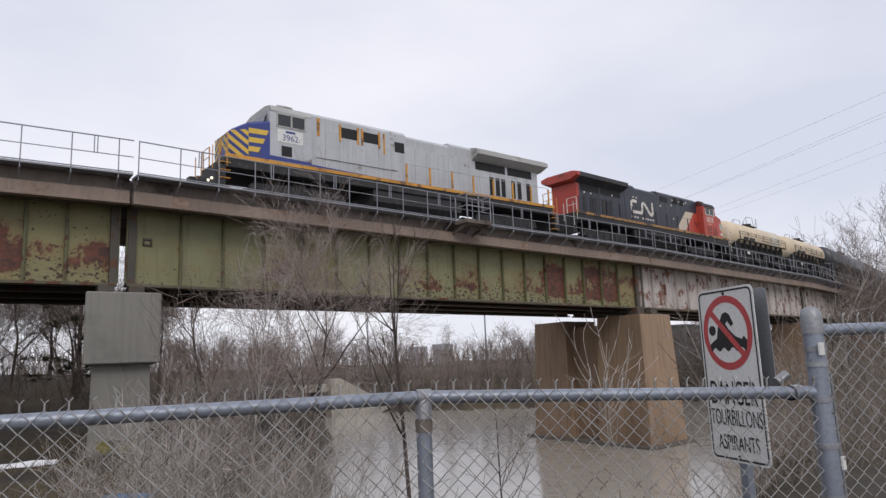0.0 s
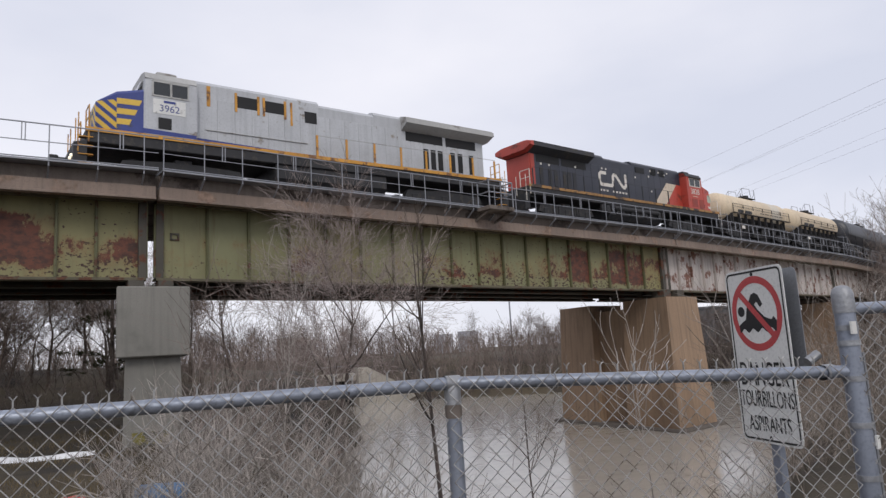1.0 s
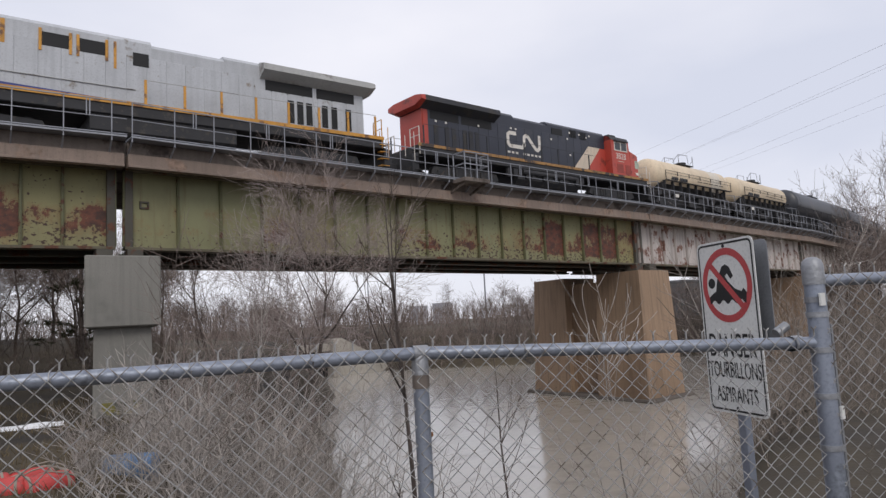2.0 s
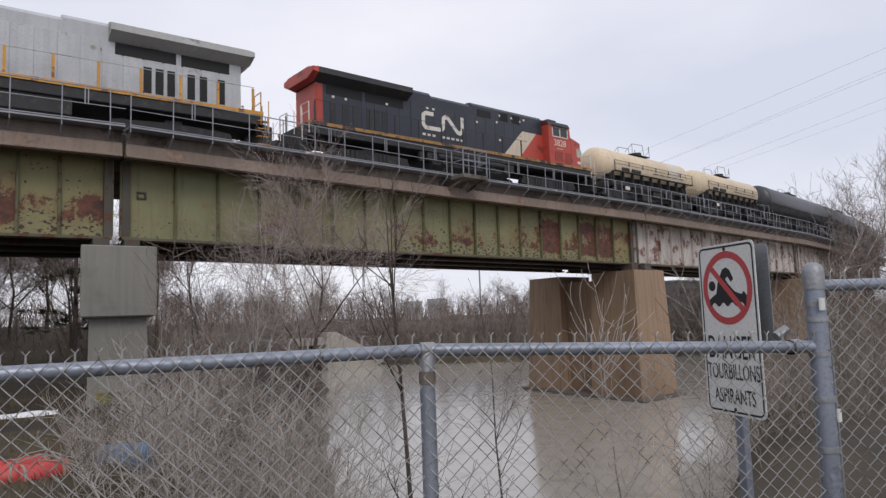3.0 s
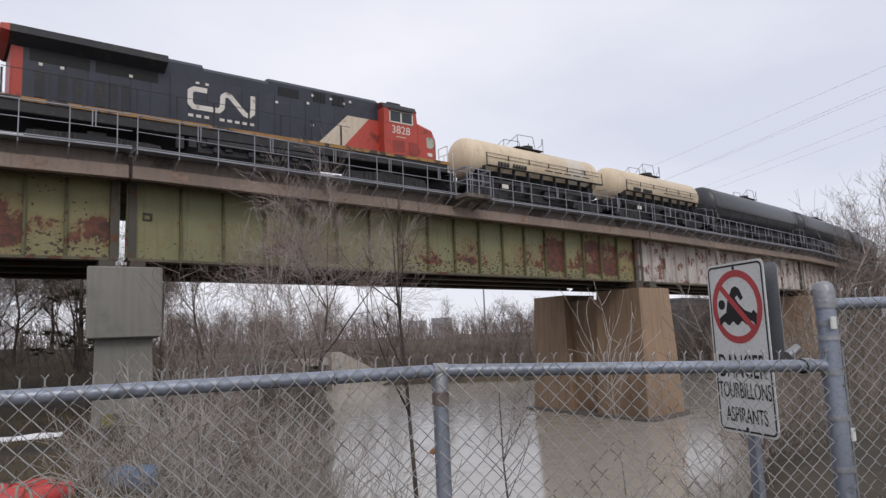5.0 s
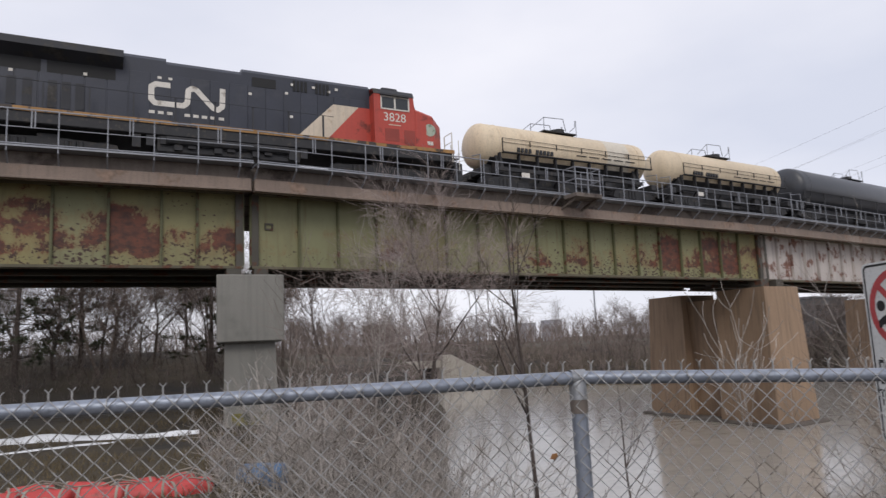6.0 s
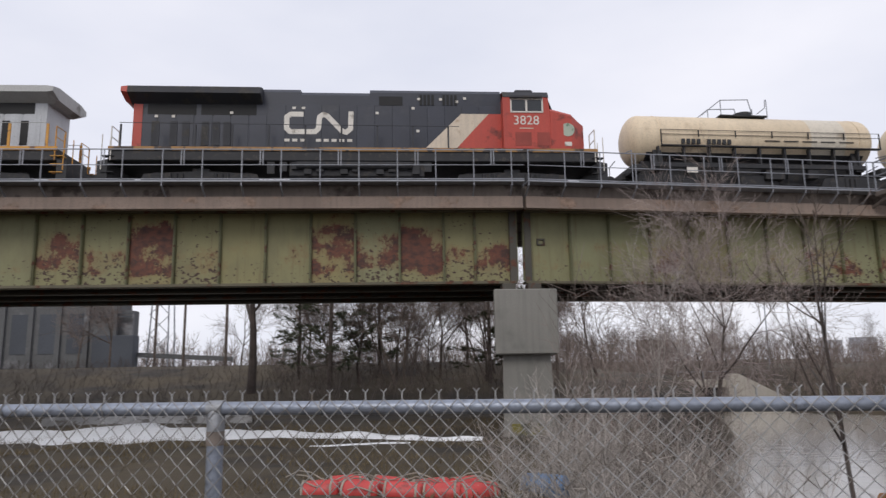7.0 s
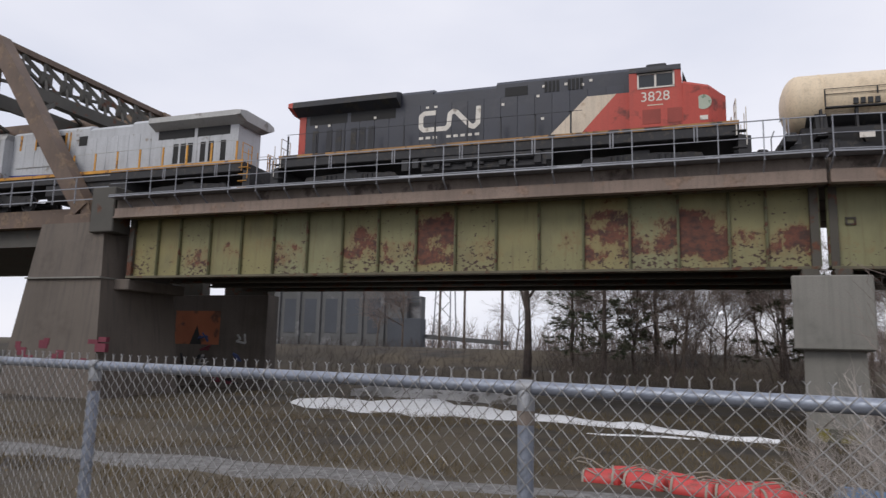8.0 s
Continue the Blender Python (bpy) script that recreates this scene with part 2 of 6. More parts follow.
m_tarp = material("faded_blue_plastic", (0.11, 0.19, 0.32), 0.5, 0, (0.2, 0.24, 0.3), 0.4, 4)
m_bldg = material("grey_industrial_wall", (0.125, 0.127, 0.130), 0.8, 0, (0.22, 0.22, 0.23), 0.4, 0.3, 10, 0.1, 0.1, 10, 0.3)
m_bldgblue = material("blue_grey_metal_cladding", (0.075, 0.083, 0.100), 0.7, 0, None, 0, 0.5, 10, 0.1, 0.1)
m_brick = material("brown_far_brick", (0.24, 0.17, 0.14), 0.9, 0, None, 0, 0.5, 10, 0.1, 0.1)
m_orange = material("faded_orange_mural", (0.40, 0.13, 0.06), 0.8, 0, (0.2, 0.09, 0.06), 0.4, 1.2)
# Wall colour is darkened for the shade under the bridge; pier footings share it.
m_underwall = material("shade_waterline_concrete", (0.13, 0.11, 0.095), 0.9, 0, (0.07, 0.06, 0.05), 0.5, 0.4, 20, 0.15, 0.3, 40, 0.7, 0.35)
m_graf = [material("graffiti_%s" % k, c, 0.7) for k, c in (("maroon", (0.17, 0.03, 0.05)), ("white", (0.42, 0.42, 0.42)), ("blue", (0.06, 0.08, 0.20)), ("black", (0.015, 0.015, 0.02)))]
m_yellowpaint = material("yellow_moss", (0.20, 0.175, 0.05), 0.9, 0, (0.15, 0.145, 0.12), 0.55, 2.5)

# river: brown-grey water with ripples
m_water = material("silty_river_water", (0.40, 0.365, 0.32), 0.12, 0, None, 0, 0.05, 1.0, 0.05, 0)
wnod, wlin = m_water.node_tree.nodes, m_water.node_tree.links
rip, rmap, rco, rb = wnod.new("ShaderNodeTexNoise"), wnod.new("ShaderNodeMapping"), wnod.new("ShaderNodeTexCoord"), wnod.new("ShaderNodeBump")
rmap.inputs["Rotation"].default_value, rmap.inputs["Scale"].default_value = (0, 0, radians(-38)), (0.25, 1.0, 1.0)
rip.inputs["Scale"].default_value, rip.inputs["Detail"].default_value = 1.5, 7.0
rb.inputs["Strength"].default_value, rb.inputs["Distance"].default_value = 0.16, 0.10
wlin.new(rco.outputs["Object"], rmap.inputs["Vector"]), wlin.new(rmap.outputs["Vector"], rip.inputs["Vector"])
wlin.new(rip.outputs["Fac"], rb.inputs["Height"]), wlin.new(rb.outputs["Normal"], wnod["Principled BSDF"].inputs["Normal"])

# ground: dead grass, mud, gravel
m_ground = material("dead_grass_and_mud", (0.078, 0.060, 0.036), 0.95, 0, (0.042, 0.034, 0.027), 0.52, 0.28, 9.0, 0.22, 0.7, 14, spread=0.14)
m_gravel = material("grey_gravel", (0.20, 0.195, 0.19), 0.95, 0, (0.15, 0.14, 0.13), 0.5, 9, 30, 0.2, 0.8, 22)


# ---------------------------------------------------------------- mesh building
class Form:
    """Collects vertices and faces of one mesh."""

    def __init__(self):
        self.v, self.f = [], []

    def add(self, verts, faces):
        k = len(self.v)
        self.v.extend([tuple(p) for p in verts])
        self.f.extend([tuple(i + k for i in q) for q in faces])
        return self

    def box(self, a, b, c=0.0):
        """A box from corner a to corner b with its edges along z chamfered by c, and the top and bottom edges too."""
        (x0, y0, z0), (x1, y1, z1) = a, b
        if c <= 0:
            return self.add([(x, y, z) for z in (z0, z1) for x, y in ((x0, y0), (x1, y0), (x1, y1), (x0, y1))],
                            [(3, 2, 1, 0), (4, 5, 6, 7), (0, 1, 5, 4), (1, 2, 6, 5), (2, 3, 7, 6), (3, 0, 4, 7)])

        def ring(i, z):
            return [(x0 + i + c, y0 + i, z), (x1 - i - c, y0 + i, z), (x1 - i, y0 + i + c, z), (x1 - i, y1 - i - c, z),
                    (x1 - i - c, y1 - i, z), (x0 + i + c, y1 - i, z), (x0 + i, y1 - i - c, z), (x0 + i, y0 + i + c, z)]
        vs = ring(c, z0) + ring(0, z0 + c) + ring(0, z1 - c) + ring(c, z1)
        fs = [tuple(range(7, -1, -1)), tuple(range(24, 32))]
        for r in (0, 8, 16):
            fs += [(r + i, r + (i + 1) % 8, r + 8 + (i + 1) % 8, r + 8 + i) for i in range(8)]
        return self.add(vs, fs)

    def prism(self, outline, lo, hi, axis="y"):
        """An outline drawn out along an axis: (x, z) along y, (y, z) along x, (x, y) along z."""
        n = len(outline)
        put = {"y": lambda p, h: (p[0], h, p[1]), "x": lambda p, h: (h, p[0], p[1]), "z": lambda p, h: (p[0], p[1], h)}[axis]
        vs = [put(p, lo) for p in outline] + [put(p, hi) for p in outline]
        return self.add(vs, [tuple(range(n)), tuple(range(2 * n - 1, n - 1, -1))] + [(i, n + i, n + (i + 1) % n, (i + 1) % n) for i in range(n)])

    def tube(self, p, q, r, r2=None, n=6, cap=True):
        p, q = Vector(p), Vector(q)
        d = q - p
        if d.length < 1e-6:
            return self
        d.normalize()
        a = d.orthogonal().normalized()
        b = d.cross(a)
        r2 = r if r2 is None else r2
        ring = [a * math.cos(2 * math.pi * i / n) + b * math.sin(2 * math.pi * i / n) for i in range(n)]
        vs = [p + w * r for w in ring] + [q + w * r2 for w in ring]
        fs = [(i, (i + 1) % n, n + (i + 1) % n, n + i) for i in range(n)]
        if cap:
            fs += [tuple(range(n - 1, -1, -1)), tuple(range(n, 2 * n))]
        return self.add(vs, fs)

    def path(self, pts, r, n=6):
        for p, q in zip(pts, pts[1:]):
            self.tube(p, q, r, n=n)
        return self

    def lathe(self, prof, n=24, axis="x"):
        """A profile of (along, radius) turned round an axis."""
        vs, k = [], len(prof)
        for i in range(n):
            c, s = math.cos(2 * math.pi * i / n), math.sin(2 * math.pi * i / n)
            vs += [(u, r * c, r * s) if axis == "x" else (r * s, u, r * c) if axis == "y" else (r * c, r * s, u) for u, r in prof]
        fs = [(i * k + j, i * k + j + 1, (i + 1) % n * k + j + 1, (i + 1) % n * k + j) for i in range(n) for j in range(k - 1)]
        return self.add(vs, fs)

    def beam(self, p, q, w, h):
        """A bar of width w (level) and height h from p to q."""
        p, q = Vector(p), Vector(q)
        d = (q - p).normalized()
        s = Vector((0, 0, 1)).cross(d)
        s = s.normalized() if s.length > 1e-3 else Vector((1, 0, 0))
        u = d.cross(s)
        cs = [s * (w / 2 * a) + u * (h / 2 * b) for a, b in ((-1, -1), (1, -1), (1, 1), (-1, 1))]
        return self.add([p + c for c in cs] + [q + c for c in cs], [(3, 2, 1, 0), (4, 5, 6, 7), (0, 1, 5, 4), (1, 2, 6, 5), (2, 3, 7, 6), (3, 0, 4, 7)])

    def moved(self, x=0, y=0, z=0):
        self.v = [(a + x, b + y, c + z) for a, b, c in self.v]
        return self

    def mesh(self, name, mat, smooth=False):
        me = bpy.data.meshes.new(name)
        me.from_pydata(self.v, [], self.f)
        b = bmesh.new()
        b.from_mesh(me)
        if len(b.faces) < 60000:
            bmesh.ops.recalc_face_normals(b, faces=b.faces)
        b.to_mesh(me)
        b.free()
        me.materials.append(mat)
        if smooth:
            me.shade_smooth()
            me.set_sharp_from_angle(angle=radians(40))
        return me


def part(name, form, mat, parent, label="", smooth=False):
    ob = new(name, form.mesh(name, mat, smooth) if isinstance(form, Form) else form)
    ob.parent = parent
    return tagged(ob, label)


def thing(name, label, category, group="", kind="", at=None):
    ob = new(name)
    ob.empty_display_size = 0.2
    if at is not None:
        ob.matrix_world = at
    return tagged(ob, label, category, group, kind)


def solid(name, form, mat, label="", category="", group="", kind="", smooth=False):
    return tagged(new(name, form.mesh(name, mat, smooth)), label, category, group, kind)


def lettering(name, text, size, mat, parent, m, extrude=0.002):
    """Words in the built-in font, as a mesh; m places the text's plane."""
    cu = bpy.data.curves.new(name, "FONT")
    cu.body, cu.size, cu.extrude, cu.align_x, cu.align_y = text, size, extrude, "CENTER", "CENTER"
    tmp = bpy.data.objects.new(name, cu)
    scene.collection.objects.link(tmp)
    me = bpy.data.meshes.new_from_object(tmp.evaluated_get(bpy.context.evaluated_depsgraph_get()))
    bpy.data.objects.remove(tmp)
    me.materials.clear()
    me.materials.append(mat)
    ob = new(name, me)
    ob.parent, ob.matrix_local = parent, m
    return ob


def smooth(t):
    t = max(0.0, min(1.0, t))
    return t * t * (3 - 2 * t)


def table(pts, x):
    for (a, va), (b, vb) in zip(pts, pts[1:]):
        if x <= b:
            return va + (vb - va) * max(0, min(1, (x - a) / (b - a)))
    return pts[-1][1]


# ---------------------------------------------------------------- ground and river
WATER = -4.3
BASE = [(-60, 0), (4, 0), (8, -0.32), (14, -0.85), (26, -1.1), (36, -1.0), (45, 0.15), (55, 0.5), (90, 0.6), (400, 0.8)]


def wet(x, y):
    """How far inside the river a place lies, in metres (negative on land)."""
    near_bank = x - (12.5 + 0.47 * (min(y, 55) - 26) + 0.14 * max(0.0, y - 55)) + 1.2 * noise.noise((x * 0.15, y * 0.15, 0))
    home_bank = y - 8.0 - 5.0 * smooth((x / max(y, 1.0) - 1.5) / 0.35)
    far_bank = -((x - 37) * 0.62 + (y - 77) * 0.78) + 1.5 * noise.noise((x * 0.1, y * 0.1, 3))
    return min(near_bank, home_bank, far_bank)


def height(x, y):
    far = (x - 37) * 0.62 + (y - 77) * 0.78
    base = table(BASE, y) if far < 0 else max(table(BASE, y) if x < 30 else -3, min(0.4, -3.2 + 0.2 * far))
    base += 1.3 * smooth((y - 43) / 15) * (1 - smooth((x - 4) / 14)) if far < 0 else 0
    base += 0.09 * noise.noise((x * 0.35, y * 0.35, 1)) * smooth((y - 3) / 4)
    return base + (-5.6 - base) * smooth((wet(x, y) + 5.0) / 7.0)


def grid(xs, ys):
    f = Form()
    f.v = [(x, y, height(x, y)) for y in ys for x in xs]
    n = len(xs)
    f.f = [(j * n + i, j * n + i + 1, (j + 1) * n + i + 1, (j + 1) * n + i) for j in range(len(ys) - 1) for i in range(n - 1)]
    return f


def steps(*spans):
    out = []
    for a, b, d in spans:
        out += [a + d * i for i in range(int(round((b - a) / d)))]
    return out + [spans[-1][1]]


solid("ground", grid(steps((-1500, -300, 200), (-300, -60, 20), (-60, 60, 1.0), (60, 160, 5), (160, 400, 20), (400, 1600, 200)),
                     steps((-600, -100, 100), (-100, 0, 10), (0, 50, 0.8), (50, 140, 4), (140, 400, 20), (400, 2000, 200))), m_ground,
      "brown dead grass and mud sloping to a river", "ground", kind="structure", smooth=True)
solid("water", Form().add([(-5, 5, WATER), (400, 5, WATER), (400, 300, WATER), (-5, 300, WATER)], [(0, 1, 2, 3)]), m_water,
      "brown-grey rippled river water", "river", kind="structure")

# ---------------------------------------------------------------- railway bridge
NODES = [(-26.75, 27.15, 7.8), (4.56, 27.15, 7.8), (37.4, 30.1, 7.62), (69.0, 35.2, 7.55), (100.0, 42.6, 7.5), (131.0, 52.5, 7.5)]
RAIL_Z = 8.75
DEPTH = 3.02
PANELS = {0: [1, 0, 1, 0, 0, 1, 0, 2, 1, 3, 1, 0, 0, 3, 2, 3, 1, 1], 1: [0, 0, 0, 1, 0, 0, 0, 1, 1, 2, 1, 2, 2, 3, 2, 3, 3, 2]}
EDGES = {0: [0.16, 1.9] + [3.23 + 1.783 * k for k in range(15)] + [29.46, 31.15], 1: [0.16, 2.14] + [3.85 + 1.787 * k for k in range(16)] + [32.81]}


def span_frame(i):
    (x0, y0, z0), (x1, y1, z1) = NODES[i], NODES[i + 1]
    d = Vector((x1 - x0, y1 - y0, 0))
    return Vector((x0, y0, z0)), d.length, math.atan2(d.y, d.x), math.atan2(z1 - z0, d.length)


def build_span(i):
    o, length, yaw, grade = span_frame(i)
    far = i >= 2
    t = thing("plate_girder_span", "riveted green steel plate girder bridge span streaked with rust" if not far else "riveted steel girder span with faded white rusty paint",
              "bridge", "girder spans", at=Matrix.Translation(o) @ Euler((0, -grade, yaw)).to_matrix().to_4x4())
    n = 18
    a, b = 0.16, length - 0.16
    cuts = EDGES.get(i, [a + (b - a) * k / n for k in range(n + 1)])
    webs = {}
    for k in range(n):
        lev, w = PANELS.get(i, [4] * n)[k], round(cuts[k + 1] - cuts[k], 3)
        if (lev, w) not in webs:
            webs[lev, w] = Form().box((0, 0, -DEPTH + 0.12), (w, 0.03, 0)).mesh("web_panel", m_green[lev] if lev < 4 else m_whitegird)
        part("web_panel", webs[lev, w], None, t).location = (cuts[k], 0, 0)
    st = Form().box((-0.05, -0.13, -DEPTH + 0.13), (0.05, 0, -0.06), 0.008).box((-0.012, -0.17, -DEPTH + 0.13), (0.012, -0.1, -0.06)).mesh("stiffener", m_stiff if not far else m_whitegird)
    for x in cuts:
        part("stiffener", st, None, t).location = (x, 0, 0)
    w = (b - a) / n
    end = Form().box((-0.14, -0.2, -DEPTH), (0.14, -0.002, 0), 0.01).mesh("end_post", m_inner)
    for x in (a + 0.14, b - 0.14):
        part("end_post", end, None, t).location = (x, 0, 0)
    part("bottom_flange", Form().box((a, -0.24, -DEPTH), (b, 0.24, -DEPTH + 0.11), 0.01), m_flange, t, "rust-brown bottom flange")
    part("top_flange", Form().box((a, -0.24, -0.06), (b, 0.24, 0.05), 0.01), m_flange, t)
    # Inner girders and bracing take the shade under the deck into a dark colour.
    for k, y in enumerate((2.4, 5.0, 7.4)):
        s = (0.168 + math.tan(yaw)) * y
        part("inner_girder", Form().box((a + s + 0.3, y, -DEPTH + 0.1), (b + s - 0.3, y + 0.04, 0)).box((a + s + 0.3, y - 0.22, -DEPTH), (b + s - 0.3, y + 0.22, -DEPTH + 0.1)), m_inner, t, "inner girder with deck shade in its dark colour")
    br = Form()
    for k in range(n // 2 - 1):
        x = a + (0.6 if i == 0 else 2.6) + 2 * k * w
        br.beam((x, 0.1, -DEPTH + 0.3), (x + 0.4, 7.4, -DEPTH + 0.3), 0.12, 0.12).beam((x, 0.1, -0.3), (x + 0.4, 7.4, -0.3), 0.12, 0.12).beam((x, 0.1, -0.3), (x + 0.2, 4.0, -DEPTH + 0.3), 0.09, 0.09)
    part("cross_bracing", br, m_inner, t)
    # deck, edge beam and walkway
    part("deck_slab", Form().box((0, -0.9, 0.06), (length + 1.2, 8.8, 0.78)), m_fascia2, t, "grey-brown deck edge")
    part("edge_beam", Form().box((0.01, -1.16, -0.10), (length - 0.01, -0.88, 0.36), 0.02).box((0.01, -1.24, -0.14), (length - 0.01, -0.9, -0.06), 0.01), m_fascia, t, "brown weathered edge beam")
    part("upper_edge", Form().box((0.01, -1.02, 0.36), (length - 0.01, -0.86, 0.84), 0.015), m_fascia2, t)
    part("walkway", Form().box((0, -1.62, 0.84), (length, -0.86, 0.90)), m_galv, t, "grey steel walkway")
    part("ballast", Form().prism([(-0.8, 0.78), (8.5, 0.78), (8.3, 0.88), (-0.6, 0.88)], 0, length, "x"), m_ballast, t)
    post = Form().box((-0.019, -1.594, 0.68), (0.019, -1.556, 2.13), 0.006).beam((0, -1.58, 0.72), (0, -0.95, 0.30), 0.05, 0.06).mesh("railing_post", m_galv)
    splice = Form().box((-0.07, -1.59, 1.49), (-0.035, -1.56, 2.14)).box((0.035, -1.59, 1.49), (0.07, -1.56, 2.14)).mesh("rail_splice", m_galv)
    m = int(length / 1.482)
    first = 0.03 if i else length - 0.49 - 1.491 * 20
    for k in range(m + 1 if i else 21):
        if first + k * 1.491 < length:
            part("railing_post", post, None, t).location = (first + k * 1.491, 0, 0)
            if k % 2:
                part("rail_splice", splice, None, t).location = (first + (k + 0.5) * 1.491, 0, 0)
    for z, r in ((2.13, 0.020), (1.51, 0.015), (0.95, 0.019)):
        part("handrail", Form().box((0, -1.575 - r, z - r), (length, -1.575 + r, z + r), 0.006), m_galv, t)
    if i == 1:
        r = Form().box((15.2, -2.5, 0.62), (16.9, -1.55, 0.82), 0.02).beam((15.4, -2.3, 0.62), (15.4, -1.0, 0.2), 0.1, 0.1).beam((16.7, -2.3, 0.62), (16.7, -1.0, 0.2), 0.1, 0.1)
        part("refuge_platform", r, m_fascia2, t, "small refuge platform bracketed out")
        q = Form()
        for x, y in ((15.25, -2.45), (16.85, -2.45), (16.05, -2.45), (15.25, -1.6), (16.85, -1.6)):
            q.box((x - 0.025, y - 0.025, 0.8), (x + 0.025, y + 0.025, 2.1))
        for z in (2.1, 1.5):
            q.beam((15.25, -2.45, z), (16.85, -2.45, z), 0.05, 0.05).beam((15.25, -2.45, z), (15.25, -1.6, z), 0.05, 0.05).beam((16.85, -2.45, z), (16.85, -1.6, z), 0.05, 0.05)
        part("refuge_railing", q, m_galv, t)
        part("latch", Form().box((0.72, -0.06, -1.42), (1.06, 0, -1.36)).box((0.72, -0.06, -1.2), (1.06, 0, -1.14)).box((0.72, -0.06, -1.42), (0.78, 0, -1.14)).box((1.0, -0.06, -1.42), (1.06, 0, -1.14)), m_inner, t)
    return t


for i in range(5):
    build_span(i)


def track(s):
    """The track's centre line by the distance along it: straight, then a curve of 420 m radius. Gives x, y and heading."""
    a, r = -7.2, 420.0
    if s <= a:
        return s, 28.86, 0.0
    th = (s - a) / r
    return a + r * math.sin(th), 28.86 + r * (1 - math.cos(th)), th


for off, nm in ((-0.72, "rail"), (0.72, "rail")):
    f = Form()
    ss = steps((-60, 150, 3.0))
    for a, b in zip(ss, ss[1:]):
        (xa, ya, ha), (xb, yb, hb) = track(a), track(b)
        f.beam((xa - off * math.sin(ha), ya + off * math.cos(ha), RAIL_Z - 0.08), (xb - off * math.sin(hb), yb + off * math.cos(hb), RAIL_Z - 0.08), 0.07, 0.16)
    solid(nm, f, m_steelrail, "worn steel running rail on the bridge deck", "rail", "rails")


SKEW = 0.168


def skewed(form, y0, k=SKEW):
    """The form sheared along the river's flow, away from the lateral place y0."""
    form.v = [(x + k * (y - y0), y, z) for x, y, z in form.v]
    return form


def build_grey_pier():
    t = thing("bridge_pier", "grey cast concrete hammerhead bridge pier", "pier", "bridge piers")
    part("pier_cap", skewed(Form().box((3.22, 25.6, 1.95), (5.66, 36.0, 4.42), 0.04), 25.6), m_conc, t, "plain grey concrete cap block")
    part("pier_column", skewed(Form().add([(3.5, 26.0, -2.0), (5.55, 26.0, -2.0), (5.55, 36.4, -2.0), (3.5, 36.4, -2.0), (3.56, 26.0, 1.95), (5.40, 26.0, 1.95), (5.40, 36.4, 1.95), (3.56, 36.4, 1.95)],
                                   [(3, 2, 1, 0), (4, 5, 6, 7), (0, 1, 5, 4), (1, 2, 6, 5), (2, 3, 7, 6), (3, 0, 4, 7)]), 26.0), m_conc, t)
    for x in (3.75, 4.78):
        part("bearing", Form().box((x, 26.8, 4.42), (x + 0.55, 27.5, 4.77), 0.02), m_inner, t)
    part("moss_band", Form().box((3.8, 25.97, -1.05), (5.1, 26.0, -0.62)), m_yellowpaint, t, "yellow mossy stain at the foot")


def build_brown_pier(x, y, yaw, top, label):
    t = thing("bridge_pier", label, "pier", "bridge piers", at=pose(x, y, 0, 0, 0, yaw))
    for k, (y0, y1) in enumerate(((-0.9, 2.9), (6.2, 9.6))):
        w = 1.8
        f = Form().add([(-w - 0.5, y0 - 0.4, -7), (w + 0.5, y0 - 0.4, -7), (w + 0.5, y1 + 0.4, -7), (-w - 0.5, y1 + 0.4, -7), (-w, y0, top), (w, y0, top), (w, y1, top), (-w, y1, top)],
                       [(3, 2, 1, 0), (4, 5, 6, 7), (0, 1, 5, 4), (1, 2, 6, 5), (2, 3, 7, 6), (3, 0, 4, 7)])
        part("pier_shaft", skewed(f, 0, 0.16), m_pier2, t)
    part("pier_wall", skewed(Form().box((-1.3, 2.5, -7), (1.3, 6.6, top - 0.5)), 0, 0.16), m_pier2, t)
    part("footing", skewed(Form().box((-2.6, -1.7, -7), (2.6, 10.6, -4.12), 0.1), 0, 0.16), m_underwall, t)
    for x0 in (-1.2, 0.4):
        part("bearing", Form().box((x0, -0.3, top), (x0 + 0.8, 0.6, top + 0.5), 0.02), m_inner, t)


build_grey_pier()
build_brown_pier(37.6, 29.9, 6, 4.15, "brown stained concrete bridge pier standing in the river")
build_brown_pier(69.0, 35.0, 11, 4.0, "brown stained concrete bridge pier near the far bank")
build_brown_pier(100.0, 42.4, 16, 4.0, "brown stained concrete bridge pier on the far bank")


